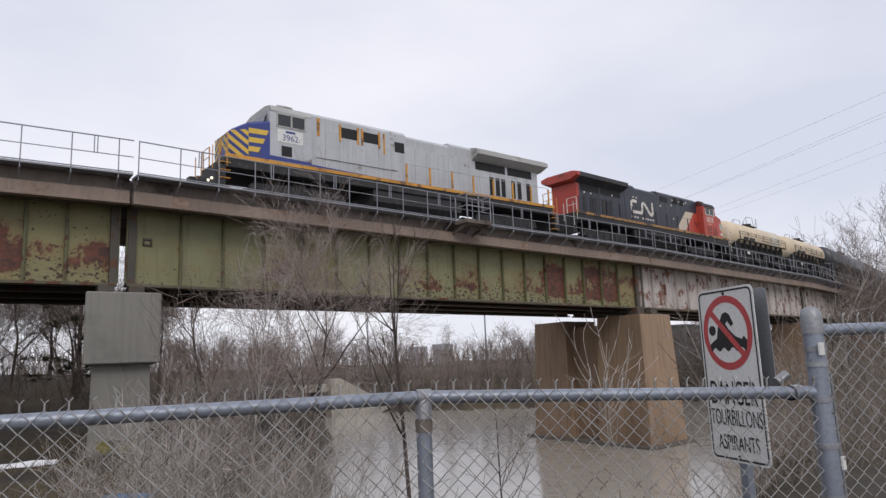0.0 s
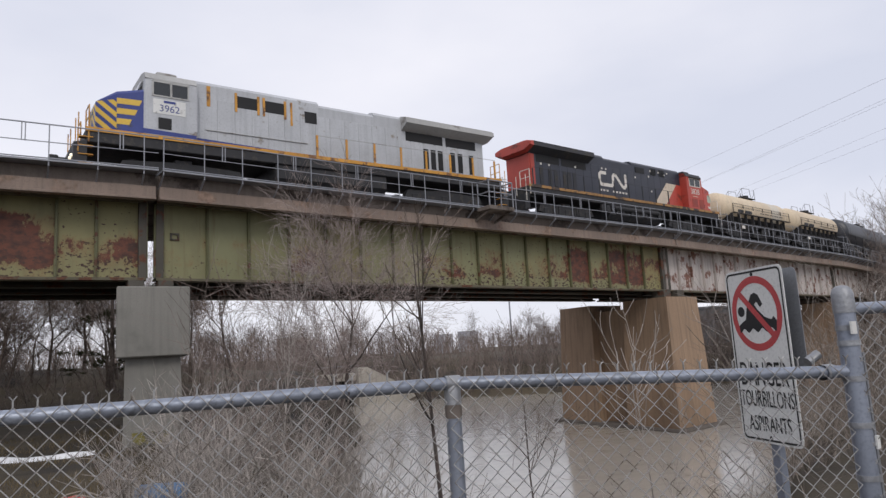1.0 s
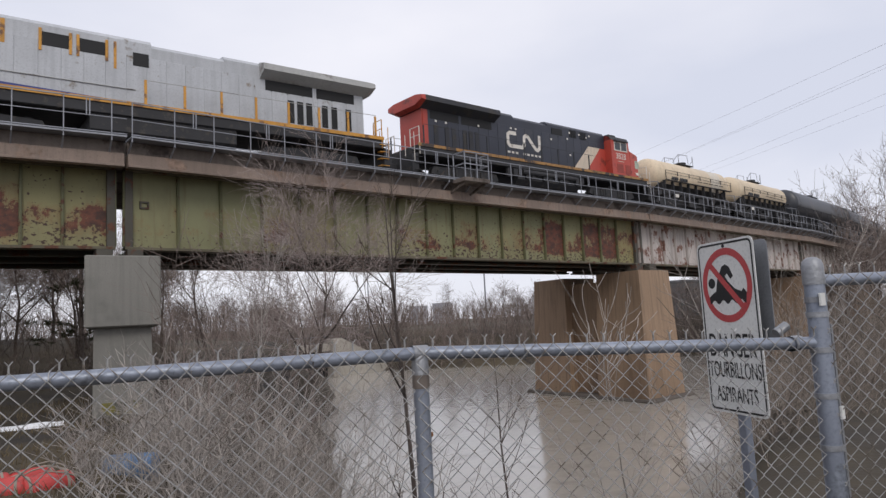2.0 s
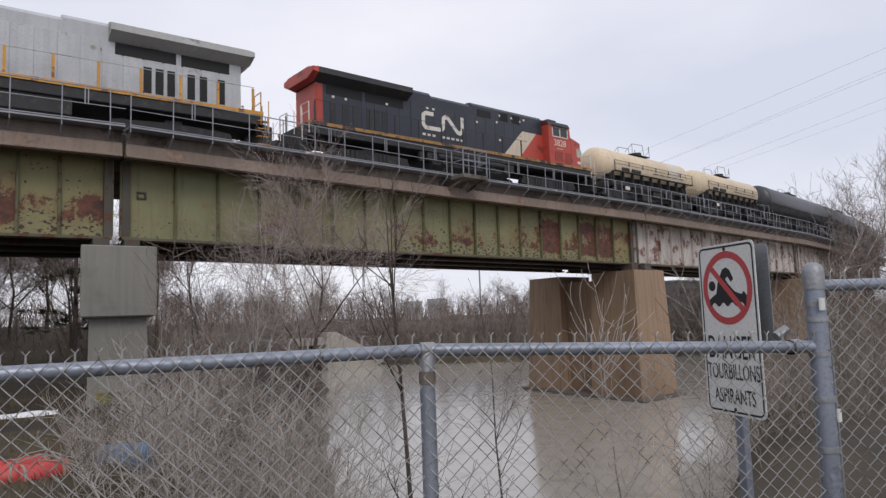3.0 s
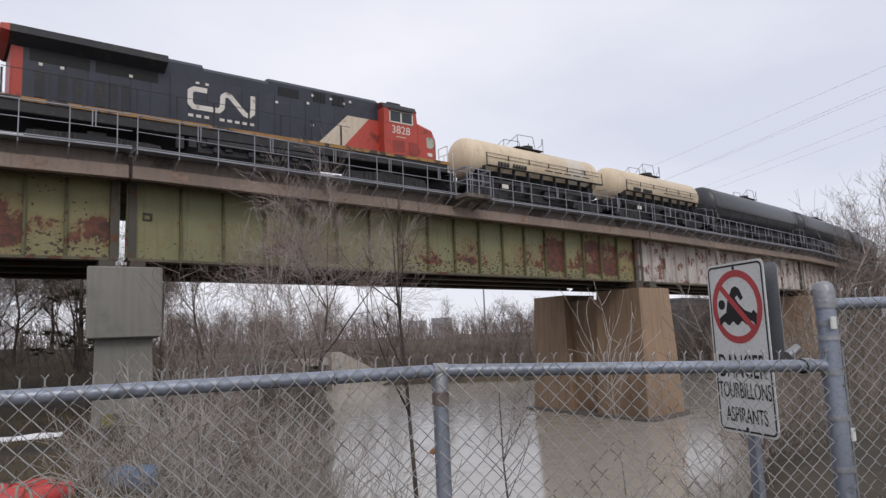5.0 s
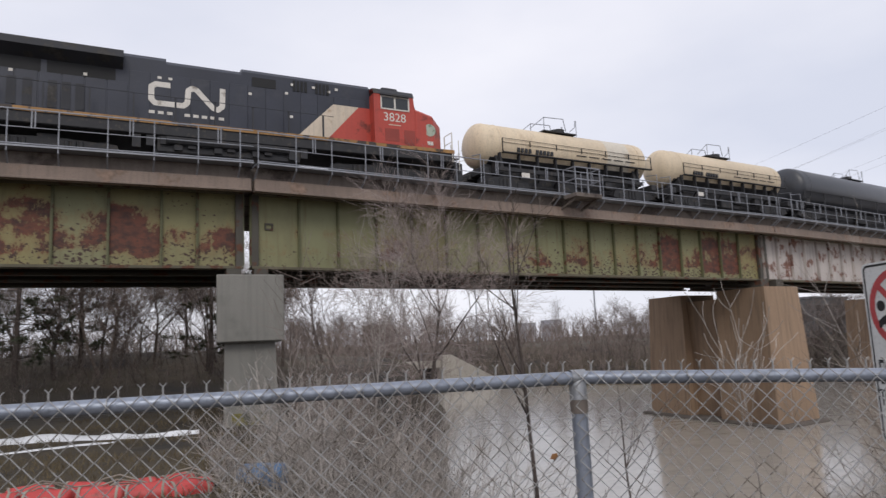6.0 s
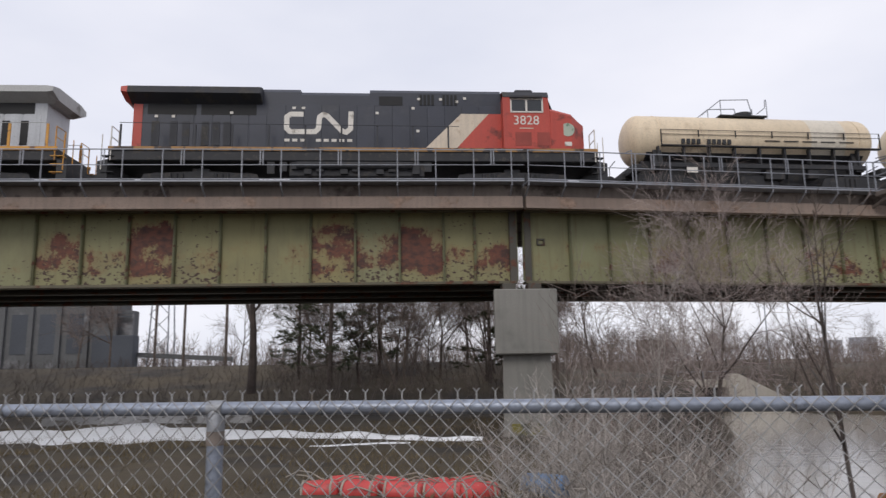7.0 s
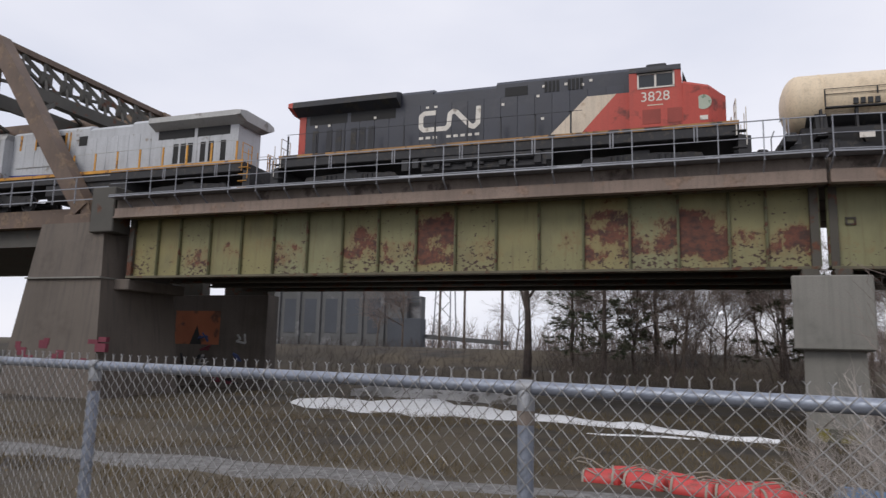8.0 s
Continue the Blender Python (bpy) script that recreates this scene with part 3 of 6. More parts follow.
def build_stone_pier():
    t = thing("abutment_pier", "tall weathered concrete pier carrying truss and girder ends", "pier", "bridge piers")
    f = Form().add([(-33.0, 25.6, -2), (-26.5, 25.6, -2), (-26.5, 31.5, -2), (-33.0, 31.5, -2), (-31.8, 26.3, 7.6), (-27.6, 26.3, 7.6), (-27.6, 31.0, 7.6), (-31.8, 31.0, 7.6)],
                   [(3, 2, 1, 0), (4, 5, 6, 7), (0, 1, 5, 4), (1, 2, 6, 5), (2, 3, 7, 6), (3, 0, 4, 7)])
    part("pier_body", f, m_stone, t, "stained concrete with pale lime streaks")
    part("pour_line", Form().box((-32.15, 25.93, 4.7), (-27.2, 31.1, 4.78)), m_conc, t)
    part("bearing_seat", Form().box((-27.6, 26.9, 4.2), (-26.3, 31.0, 4.74), 0.03), m_stone, t)
    part("steel_shoe", Form().box((-30.6, 26.5, 7.6), (-28.8, 27.7, 8.1), 0.03).prism([(-30.3, 8.1), (-29.0, 8.1), (-29.3, 8.8), (-29.9, 8.8)], 26.7, 27.5), m_truss, t)
    part("dark_end_frame", Form().box((-28.3, 26.0, 7.0), (-26.8, 27.2, 9.3), 0.05), m_trussdark, t, "dark green steel end frame")
    rnd = random.Random(4)
    for k in range(16):
        x, z = -32.4 + rnd.random() * 6, 0.2 + rnd.random() * 1.6
        y = 25.6 + 0.7 * (z + 2) / 9.6
        part("graffiti", Form().box((x, y - 0.012, z), (x + 0.2 + rnd.random() * 0.5, y + 0.2, z + 0.15 + rnd.random() * 0.3)), m_graf[0], t, "maroon spray-painted mark")


build_stone_pier()


def build_truss():
    t = thing("through_truss_span", "brown riveted steel through truss bridge span", "bridge", at=pose(0, 0, 0))
    yn, yf = 27.0, 40.4
    xb, xt, zb, zt = -29.7, -37.6, 8.4, 18.8
    for y in (yn, yf):
        part("end_post", Form().beam((xb, y, zb), (xt, y, zt), 0.75, 0.95), m_truss, t, "inclined box end post")
        part("top_chord", Form().beam((xt, y, zt), (xt - 40, y, zt + 0.3), 0.75, 0.8), m_truss, t)
        part("bottom_chord", Form().beam((xb, y, 8.0), (xb - 48, y, 8.0), 0.6, 0.9), m_truss, t)
        for k in range(5):
            x = xt - 8 * k
            part("hanger", Form().beam((x, y, zt), (x, y, 8), 0.4, 0.4), m_truss, t)
            part("diagonal", Form().beam((x, y, zt), (x - 8, y, 8), 0.35, 0.5), m_truss, t)
    e = lambda k: (xb + (xt - xb) * k, zb + (zt - zb) * k)
    (xu, zu), (xl, zl) = e(1.0), e(0.70)
    part("portal_strut", Form().beam((xu, yn, zu + 0.1), (xu, yf, zu + 0.1), 0.5, 0.35), m_truss, t)
    part("portal_strut", Form().beam((xl, yn, zl), (xl, yf, zl), 0.6, 0.7), m_trussdark, t)
    lac, n = Form(), 9
    for k in range(n):
        a, b = yn + (yf - yn) * k / n, yn + (yf - yn) * (k + 1) / n
        m = (a + b) / 2
        for p, q in (((xu, a, zu), (xl, b, zl)), ((xl, a, zl), (xu, b, zu))):
            lac.beam(p, q, 0.14, 0.16)
        lac.beam((xu, a, zu - 0.1), (xu + (xl - xu) * 0.5, m, (zu + zl) / 2), 0.3, 0.3).box((xu + (xl - xu) * 0.5 - 0.1, m - 0.4, (zu + zl) / 2 - 0.4), (xu + (xl - xu) * 0.5 + 0.1, m + 0.4, (zu + zl) / 2 + 0.4))
    part("portal_lacing", lac, m_trussdark, t, "dark crossed lacing bars with gusset plates")
    for y, d in ((yn, 2.2), (yf, -2.2)):
        part("knee_brace", Form().beam((xl, y + d, zl), (e(0.55)[0], y, e(0.55)[1]), 0.2, 0.25), m_trussdark, t)
    for k in range(4):
        x = xt - 8 * k
        part("top_lateral", Form().beam((x, yn, zt), (x - 8, yf, zt), 0.2, 0.2), m_trussdark, t)
        part("top_lateral", Form().beam((x, yf, zt), (x - 8, yn, zt), 0.2, 0.2), m_trussdark, t)
        part("sway_strut", Form().beam((x - 8, yn, zt - 0.5), (x - 8, yf, zt - 0.5), 0.3, 1.0), m_trussdark, t)
    fl = Form().box((xb - 48, yn + 0.3, 6.6), (xb - 1.9, yf - 0.3, 8.3))
    part("floor_system", fl, m_trussdark, t, "dark floor beams and stringers")
    rl = Form()
    for k in range(30):
        rl.box((xb - 1.5 * k, 26.2, 8.6), (xb - 1.5 * k + 0.05, 26.25, 9.95))
    for z in (9.95, 9.35, 8.75):
        rl.box((xb - 45, 26.2, z), (xb + 2.2, 26.25, z + 0.05))
    part("railing", rl, m_galv, t)


build_truss()

# ---------------------------------------------------------------- train
LOCO, CARRIAGE = 22.3, 13.26
WHEELS = []


def running_gear(t, u, axles, gauge=1.5):
    """A bogie under a vehicle, at u along it, with wheelsets that turn."""
    n, pitch = axles, 1.85
    half = (n - 1) * pitch / 2
    f = Form()
    for y in (-1.02, 0.9):
        f.prism([(-half - 0.6, 0.5), (-half - 0.45, 0.85), (-0.6, 0.95), (0.6, 0.95), (half + 0.45, 0.85), (half + 0.6, 0.5), (half + 0.2, 0.42), (0.5, 0.32), (-0.5, 0.32), (-half - 0.2, 0.42)], y, y + 0.13)
        for k in range(n):
            x = -half + k * pitch
            f.box((x - 0.2, y - 0.06, 0.34), (x + 0.2, y + 0.18, 0.72), 0.03)
            if k < n - 1:
                for s in (0.62, 0.86, 1.1):
                    f.tube((x + s, y, 0.42), (x + s, y, 0.86), 0.09, n=8)
    f.box((-0.35, -1.0, 0.55), (0.35, 1.0, 1.1), 0.03)
    b = part("bogie", f, m_under, t, "sooty cast bogie frame")
    b.location = (u, 0, 0)
    w = Form()
    for s in (-1, 1):
        w.lathe([(s * 0.66, 0.0), (s * 0.66, 0.55), (s * 0.70, 0.50), (s * 0.80, 0.49), (s * 0.80, 0.40), (s * 0.75, 0.36), (s * 0.75, 0.14), (s * 0.95, 0.12), (s * 0.95, 0.0)], 20, "y")
    w.tube((0, -0.9, 0), (0, 0.9, 0), 0.09, n=8)
    me = w.mesh("wheelset", m_under, True)
    for k in range(n):
        ob = part("wheelset", me, None, b)
        WHEELS.append((ob, (-half + k * pitch, 0, 0.49)))


def coupler(t, u, d):
    f = Form().box((min(u, u - d * 0.9), -0.12, 0.72), (max(u, u - d * 0.9), 0.12, 0.98), 0.03).box((u - 0.16, -0.2, 0.66), (u + 0.16, 0.2, 1.04), 0.04)
    f.path([(u - d * 0.9, 0.45, 0.9), (u - d * 0.4, 0.4, 0.62), (u, 0.3, 0.55)], 0.03)
    part("coupler", f, m_under, t)


NOSE = [(19.35, -1.5), (20.3, -1.42), (20.95, -0.85), (20.95, 0.85), (20.3, 1.42), (19.35, 1.5)]


def nose_top(u):
    """The height of the short hood's roof, falling towards its front."""
    return table([(19.35, 3.70), (20.3, 3.48), (20.95, 3.24)], u)


def build_locomotive(name, label, body, roof, cabm, sill, post, livery):
    """A six-axle diesel locomotive: rear coupler at u = -11.15, front coupler at +11.15, rail top at z = 0."""
    t = thing(name, label, "locomotive", "train")
    o = -11.15
    X = lambda u: u + o
    side = 0.95
    part("underframe", Form().box((X(1.0), -1.45, 1.30), (X(21.35), 1.45, 1.80), 0.03), m_under, t, "black underframe")
    for y in (-1.5, 1.46):
        part("sill_stripe", Form().box((X(1.0), y, 1.72), (X(21.35), y + 0.04, 1.88)), sill, t, "dirty orange-yellow sill stripe")
    part("fuel_tank", Form().prism([(-1.35, 0.7), (-1.1, 0.42), (1.1, 0.42), (1.35, 0.7), (1.35, 1.3), (-1.35, 1.3)], X(8.3), X(13.9), "x"), m_under, t)
    g = Form()
    for k in range(14):
        u = 7.4 + k * 0.5
        g.box((X(u), -1.46, 0.75 + 0.1 * (k % 3)), (X(u + 0.3), -1.3, 1.25))
    g.tube((X(8.6), -1.42, 1.12), (X(13.4), -1.42, 1.12), 0.16, n=10)
    part("air_tank", g, m_under, t)
    running_gear(t, X(4.6), 3)
    running_gear(t, X(17.7), 3)
    coupler(t, X(22.25), 1)
    coupler(t, X(0.05), -1)
    # long hood in stepped sections
    crown = lambda w, z: [(-w, 1.86), (w, 1.86), (w, z - 0.22), (w - 0.16, z - 0.05), (w - 0.4, z), (-w + 0.4, z), (-w + 0.16, z - 0.05), (-w, z - 0.22)]
    part("radiator_section", Form().prism(crown(side, 4.3), X(1.8), X(7.05), "x"), body, t)
    part("engine_hood", Form().prism(crown(side, 4.74), X(7.05), X(8.62), "x").prism(crown(side, 4.62), X(8.62), X(11.6), "x"), body, t)
    part("front_hood", Form().prism(crown(side, 4.76), X(11.6), X(17.3), "x"), body, t)
    wing = [(-1.52, 4.22), (-1.5, 4.50), (-1.0, 4.66), (1.0, 4.66), (1.5, 4.50), (1.52, 4.22), (0.93, 3.92), (-0.93, 3.92)]
    w = Form().prism(wing, X(1.62), X(7.05), "x")
    we = Form().add([(X(1.62), p[0], p[1]) for p in wing] + [(X(1.36), p[0] * 0.99, 4.05 + (p[1] - 3.92) * 0.72) for p in wing],
          [(i, (i + 1) % 8, 8 + (i + 1) % 8, 8 + i) for i in range(8)] + [tuple(range(8, 16))])
    part("radiator_wing", w, roof, t, "overhanging radiator roof wing")
    part("wing_end", we, livery["end"], t, "sloping end of the roof wing")
    for y in (-side - 0.012, side - 0.01):
        part("radiator_screen", Form().box((X(2.3), y, 3.42), (X(4.3), y + 0.022, 3.95)).box((X(4.5), y, 3.42), (X(6.8), y + 0.022, 3.95)), m_dark, t, "dark intake screen")
    door = Form().box((0, -0.018, 0), (0.70, 0.0, 1.55), 0.006).mesh("hood_door", body)
    tall = Form().box((0, -0.018, 0), (0.74, 0.0, 2.05), 0.006).mesh("hood_door", body)
    for s in (-1, 1):
        for k in range(20):
            u = 2.0 + k * 0.755
            if u > 16.6:
                break
            ob = part("hood_door", door if u < 7 else tall, None, t)
            ob.matrix_local = Matrix.Translation((X(u + (0.72 if s > 0 else 0)), s * side, 1.9)) @ Euler((0, 0, 0 if s < 0 else math.pi)).to_matrix().to_4x4()
        lou = Form()
        for u in (3.25, 3.75, 4.55, 5.0, 5.45, 2.5):
            lou.box((X(u), -0.04 + s * side, 2.1), (X(u + 0.3), 0.04 + s * side, 3.15))
        part("louvre", lou, m_dark if body is m_silver else m_blackroof, t, "dark louvred vent")
        if body is not m_silver:
            part("roof_vent", Form().box((X(12.0), s * side - 0.03, 3.95), (X(13.0), s * side + 0.03, 4.36)), m_dark, t)
            for u in (13.75, 14.75):
                for k in range(4):
                    part("roof_vent", Form().box((X(u + k * 0.17), s * side - 0.03, 3.98), (X(u + 0.11 + k * 0.17), s * side + 0.03, 4.46)), m_dark, t)
        st = Form().box((0, s * 1.44, 1.88), (0.10 if body is m_silver else 0.07, s * 1.44 + 0.05, 2.85)).mesh("stanchion", post)
        for k in range(11):
            u = 1.4 + k * 1.5
            if u < (12.4 if body is m_silver else 15.5):
                part("stanchion", st, None, t).location = (X(u), 0, 0)
        part("walkway_handrail", Form().tube((X(1.4), s * 1.47, 2.9), (X(11.9 if body is m_silver else 15.4), s * 1.47, 2.84), 0.014, n=5), roof, t)
    rb = Form()
    for k in range(3):
        rb.box((X(8.9 + k * 0.9), -0.6, 4.5), (X(9.5 + k * 0.9), 0.6, 4.56), 0.02)
    rb.box((X(12.2), -0.5, 4.62), (X(13.4), 0.5, 4.68), 0.02).tube((X(15.2), 0.1, 4.6), (X(15.2), 0.1, 4.85), 0.06, n=8)
    part("roof_hatch", rb, roof, t)
    # cab and nose
    cabp = [(-1.5, 1.86), (1.5, 1.86), (1.5, 4.16), (1.34, 4.44), (0.8, 4.56), (-0.8, 4.56), (-1.34, 4.44), (-1.5, 4.16)]
    c = Form().prism(cabp, X(17.3), X(19.15), "x")
    c.add([(X(19.15), p[0], p[1]) for p in cabp] + [(X(19.5 if p[1] < 4 else 19.28), p[0] * 0.985, p[1]) for p in cabp],
          [(i, (i + 1) % 8, 8 + (i + 1) % 8, 8 + i) for i in range(8)] + [tuple(range(8, 16))])
    part("cab", c, cabm, t)
    part("cab_roof", Form().prism([(p[0] * 1.01, p[1] + 0.03) for p in cabp if p[1] > 4], X(17.3), X(19.3), "x").box((X(17.95), -0.9, 4.56), (X(18.75), 0.9, 4.78), 0.04), roof, t)
    for y in (-1.515, 1.495):
        win = part("side_window", Form().box((X(17.68), y, 3.55), (X(18.28), y + 0.02, 4.06)).box((X(18.36), y, 3.55), (X(18.98), y + 0.02, 4.06)), m_window, t, "tinted cab side window")
        fr = Form()
        for u0, u1 in ((17.62, 17.68), (18.28, 18.36), (18.98, 19.05)):
            fr.box((X(u0), y - 0.012, 3.5), (X(u1), y + 0.03, 4.12))
        fr.box((X(17.62), y - 0.012, 3.48), (X(19.05), y + 0.03, 3.54)).box((X(17.62), y - 0.012, 4.07), (X(19.05), y + 0.03, 4.13))
        part("window_frame", fr, m_lettering if body is not m_silver else m_silverroof, win)
        part("sunshade", Form().prism([(X(17.6), 4.2), (X(19.0), 4.2), (X(19.0), 4.12), (X(17.6), 4.12)], y - 0.14, y + 0.02), roof, t)
    part("windshield", Form().add([(X(19.49), -1.2, 3.72), (X(19.49), 1.2, 3.72), (X(19.33), 1.15, 4.22), (X(19.33), -1.15, 4.22)], [(0, 1, 2, 3)]).moved(0.03, 0, 0), m_window, t)
    no = Form()
    rings = []
    for z_of, inset in ((lambda u: 1.86, 0.0), (lambda u: nose_top(u) - 0.12, 0.0), (nose_top, 0.12)):
        rings.append([(X(u - inset * (u > 20.5)), y * (1 - inset * 0.6), z_of(u)) for u, y in NOSE])
    k6 = len(NOSE)
    no.add(sum(rings, []), [tuple(range(k6)), tuple(range(3 * k6 - 1, 2 * k6 - 1, -1))] + [(r * k6 + q, r * k6 + (q + 1) % k6, (r + 1) * k6 + (q + 1) % k6, (r + 1) * k6 + q) for r in (0, 1) for q in range(k6)])
    part("nose", no, livery["nose"], t)
    hl = Form().tube((X(20.7), -0.2, 2.9), (X(20.98), -0.2, 2.9), 0.1, n=10).tube((X(20.7), 0.2, 2.9), (X(20.98), 0.2, 2.9), 0.1, n=10)
    part("headlight", hl, m_alu, t)
    for q in ([(21.3, 1.35), (21.75, 1.25), (21.75, 0.3), (21.3, 0.4)], [(1.0, 1.35), (0.6, 1.25), (0.6, 0.35), (1.0, 0.4)]):
        part("pilot_plate", Form().prism([(X(u), z) for u, z in q], -1.45, 1.45), m_under, t)
    tread = Form().box((0, 0, 0), (0.5, 0.3, 0.03)).mesh("boarding_step", livery["steps"])
    for u in (21.1, 0.75):
        for y in (-1.5, 1.2):
            for k in range(4):
                part("boarding_step", tread, None, t).location = (X(u), y, 0.45 + 0.34 * k)
    for u, d in ((21.25, 1), (1.1, -1)):
        for ya, yb in ((-1.46, -0.7), (0.7, 1.46)):
            hr = Form()
            for y in (ya, yb):
                hr.tube((X(u), y, 1.3), (X(u), y, 2.75), 0.028, n=6).tube((X(u + 0.35 * d), y, 0.9), (X(u + 0.35 * d), y, 2.4), 0.022, n=6)
            for z in (2.75, 2.3):
                hr.tube((X(u), ya, z), (X(u), yb, z), 0.02, n=5)
            part("end_handrail", hr, post if body is m_silver else m_lettering, t)
    return t, X, side


def flat(parent, name, outline, y, mat, label=""):
    """A painted field on a vehicle's side: an outline in (u, z), 4 mm thick, at lateral place y."""
    return part(name, Form().prism(outline, y, y + (0.004 if y > 0 else -0.004)), mat, parent, label)


# leading unit runs cab first towards -x; its camera side is its own +y side
lead, X, side = build_locomotive("lead_locomotive", "silver-grey diesel locomotive with blue and yellow striped nose", m_silver, m_silverroof, m_silver, m_yellow, m_yellow, {"nose": m_blue, "steps": m_yellow, "end": m_silverroof})


def clipped(poly, limit, keep_low):
    """The part of an outline of (along, height) below or above a height."""
    inside = lambda p: p[1] <= limit if keep_low else p[1] >= limit
    out = []
    for p, q in zip(poly, poly[1:] + poly[:1]):
        if inside(p):
            out.append(p)
        if inside(p) != inside(q):
            f = (limit - p[1]) / (q[1] - p[1])
            out.append((p[0] + (q[0] - p[0]) * f, limit))
    return out


def nose_field(parent, corner, to, poly, mat):
    """An outline of (metres along, height) painted on the upright plane between two corners of the nose."""
    (ua, ya), (ub, yb) = corner, to
    L = math.hypot(ub - ua, yb - ya)
    side_way = Vector(((yb - ya) / L, -(ub - ua) / L))
    if side_way.x * 1.0 + side_way.y * (ya + yb) < 0:
        side_way = -side_way
    vs = [Vector((X(ua + (ub - ua) * d / L), ya + (yb - ya) * d / L, z)) + Vector((side_way.x, side_way.y, 0)) * o for o in (-0.01, 0.005) for d, z in poly]
    n = len(poly)
    part("nose_stripe", Form().add(vs, [tuple(range(n)), tuple(range(2 * n - 1, n - 1, -1))] + [(q, n + q, n + (q + 1) % n, (q + 1) % n) for q in range(n)]), mat, parent, "yellow nose stripe")


for s in (-1, 1):
    for k, long in enumerate((0.90, 0.74, 0.54)):
        z = 3.20 - 0.41 * k
        nose_field(lead, (20.3, 1.42 * s), (19.35, 1.5 * s), [(0.0, z), (long, z), (long - 0.10, z - 0.23), (0.0, z - 0.23)], m_stripe)
    for k in range(7):
        z = 1.15 + 0.41 * k
        for a, b, d0, L in (((20.3, 1.42 * s), (20.95, 0.85 * s), 0.0, 0.864), ((20.95, 0.85 * s), (20.95, 0.0), 0.864, 0.85)):
            poly = [(0.0, z + d0 * 0.9), (L, z + (d0 + L) * 0.9), (L, z + (d0 + L) * 0.9 + 0.22), (0.0, z + d0 * 0.9 + 0.22)]
            poly = clipped(clipped(poly, 3.10 if d0 else 3.14, True), 1.92, False)
            if len(poly) > 2:
                nose_field(lead, a, b, poly, m_stripe)
m_lamp = bpy.data.materials.new("lit_warm_lamp_glass")
m_lamp.use_nodes = True
m_lamp.node_tree.nodes["Principled BSDF"].inputs["Emission Color"].default_value = (1.0, 0.86, 0.62, 1)
m_lamp.node_tree.nodes["Principled BSDF"].inputs["Emission Strength"].default_value = 1.1
for y in (0.75, 1.15):
    part("ditch_light", Form().lathe([(-0.05, 0.0), (-0.05, 0.06), (0.04, 0.055), (0.06, 0.0)], 12).moved(X(21.78), y, 0.8), m_lamp, lead, "lit ditch light", True)
flat(lead, "blue_band", [(X(10.6), 1.9), (X(19.3), 1.9), (X(19.3), 2.28), (X(17.3), 2.16), (X(10.6), 1.98)], 0.972, m_blue)
flat(lead, "blue_band", [(X(17.32), 1.9), (X(19.4), 1.9), (X(19.4), 2.1), (X(17.32), 2.05)], 1.503, m_blue)
part("nameplate", Form().box((X(17.75), 1.5, 2.78), (X(19.0), 1.512, 3.38)), m_sign, lead, "white number panel")
lettering("road_number", "3962", 0.40, m_blue, lead, Matrix.Translation((X(18.38), 1.515, 3.0)) @ Euler((math.pi / 2, 0, math.pi)).to_matrix().to_4x4())
part("owner_mark", Form().box((X(18.15), 1.512, 3.24), (X(18.6), 1.517, 3.34)), m_blue, lead)
part("lower_hatch", Form().box((X(18.3), 1.49, 2.15), (X(18.8), 1.512, 2.62)), m_dark, lead)
for u in (13.3, 14.55):
    wv = part("hood_window", Form().box((X(u), side - 0.02, 3.75), (X(u + 0.9), side + 0.022, 4.28)), m_dark, lead, "dark open hood window")
    for v in (u - 0.1, u + 0.9):
        part("window_post", Form().box((X(v), side, 3.55), (X(v + 0.1), side + 0.05, 4.4)), m_yellow, wv)
part("hood_window", Form().box((X(11.7), side - 0.02, 3.55), (X(12.3), side + 0.022, 4.1)), m_dark, lead)
part("rust_strip", Form().box((X(16.6), side, 3.6), (X(16.75), side + 0.03, 4.5)), m_yellow, lead)
part("rust_strip", Form().box((X(12.9), side, 3.3), (X(13.0), side + 0.03, 4.4)), m_yellow, lead)
part("hood_rail", Form().tube((X(12.2), side + 0.05, 2.55), (X(16.8), side + 0.05, 2.55), 0.02, n=5), m_silverroof, lead)

# second unit runs cab last; its camera side is -y
trail, X, side = build_locomotive("trailing_locomotive", "black diesel locomotive with orange-red cab and cream diagonal band", m_black, m_blackroof, m_red, m_yellowdull, m_blackroof, {"nose": m_red, "steps": m_under, "end": m_red})
for s in (-1, 1):
    y = s * (side + 0.022)
    flat(trail, "cream_band", [(X(13.85), 1.9), (X(15.2), 1.9), (X(16.75), 3.6), (X(15.55), 3.6)], y, m_cream, "rust-stained cream diagonal band")
    flat(trail, "red_field", [(X(15.2), 1.9), (X(17.3), 1.9), (X(17.3), 3.6), (X(16.75), 3.6)], y, m_red)
flat(trail, "rear_red_end", [(X(1.78), 1.9), (X(2.1), 1.9), (X(2.1), 3.9), (X(1.78), 3.9)], -0.976, m_red)
part("rear_red_wall", Form().box((X(1.72), -0.95, 1.86), (X(1.8), 0.95, 4.2)), m_red, trail)
part("wing_end_plate", Form().prism([(p[0] * 0.97, 4.06 + (p[1] - 3.92) * 0.70) for p in [(-1.52, 4.22), (-1.5, 4.50), (-1.0, 4.66), (1.0, 4.66), (1.5, 4.50), (1.52, 4.22), (0.93, 3.92), (-0.93, 3.92)]], X(1.34), X(1.37), "x"), m_red, trail)


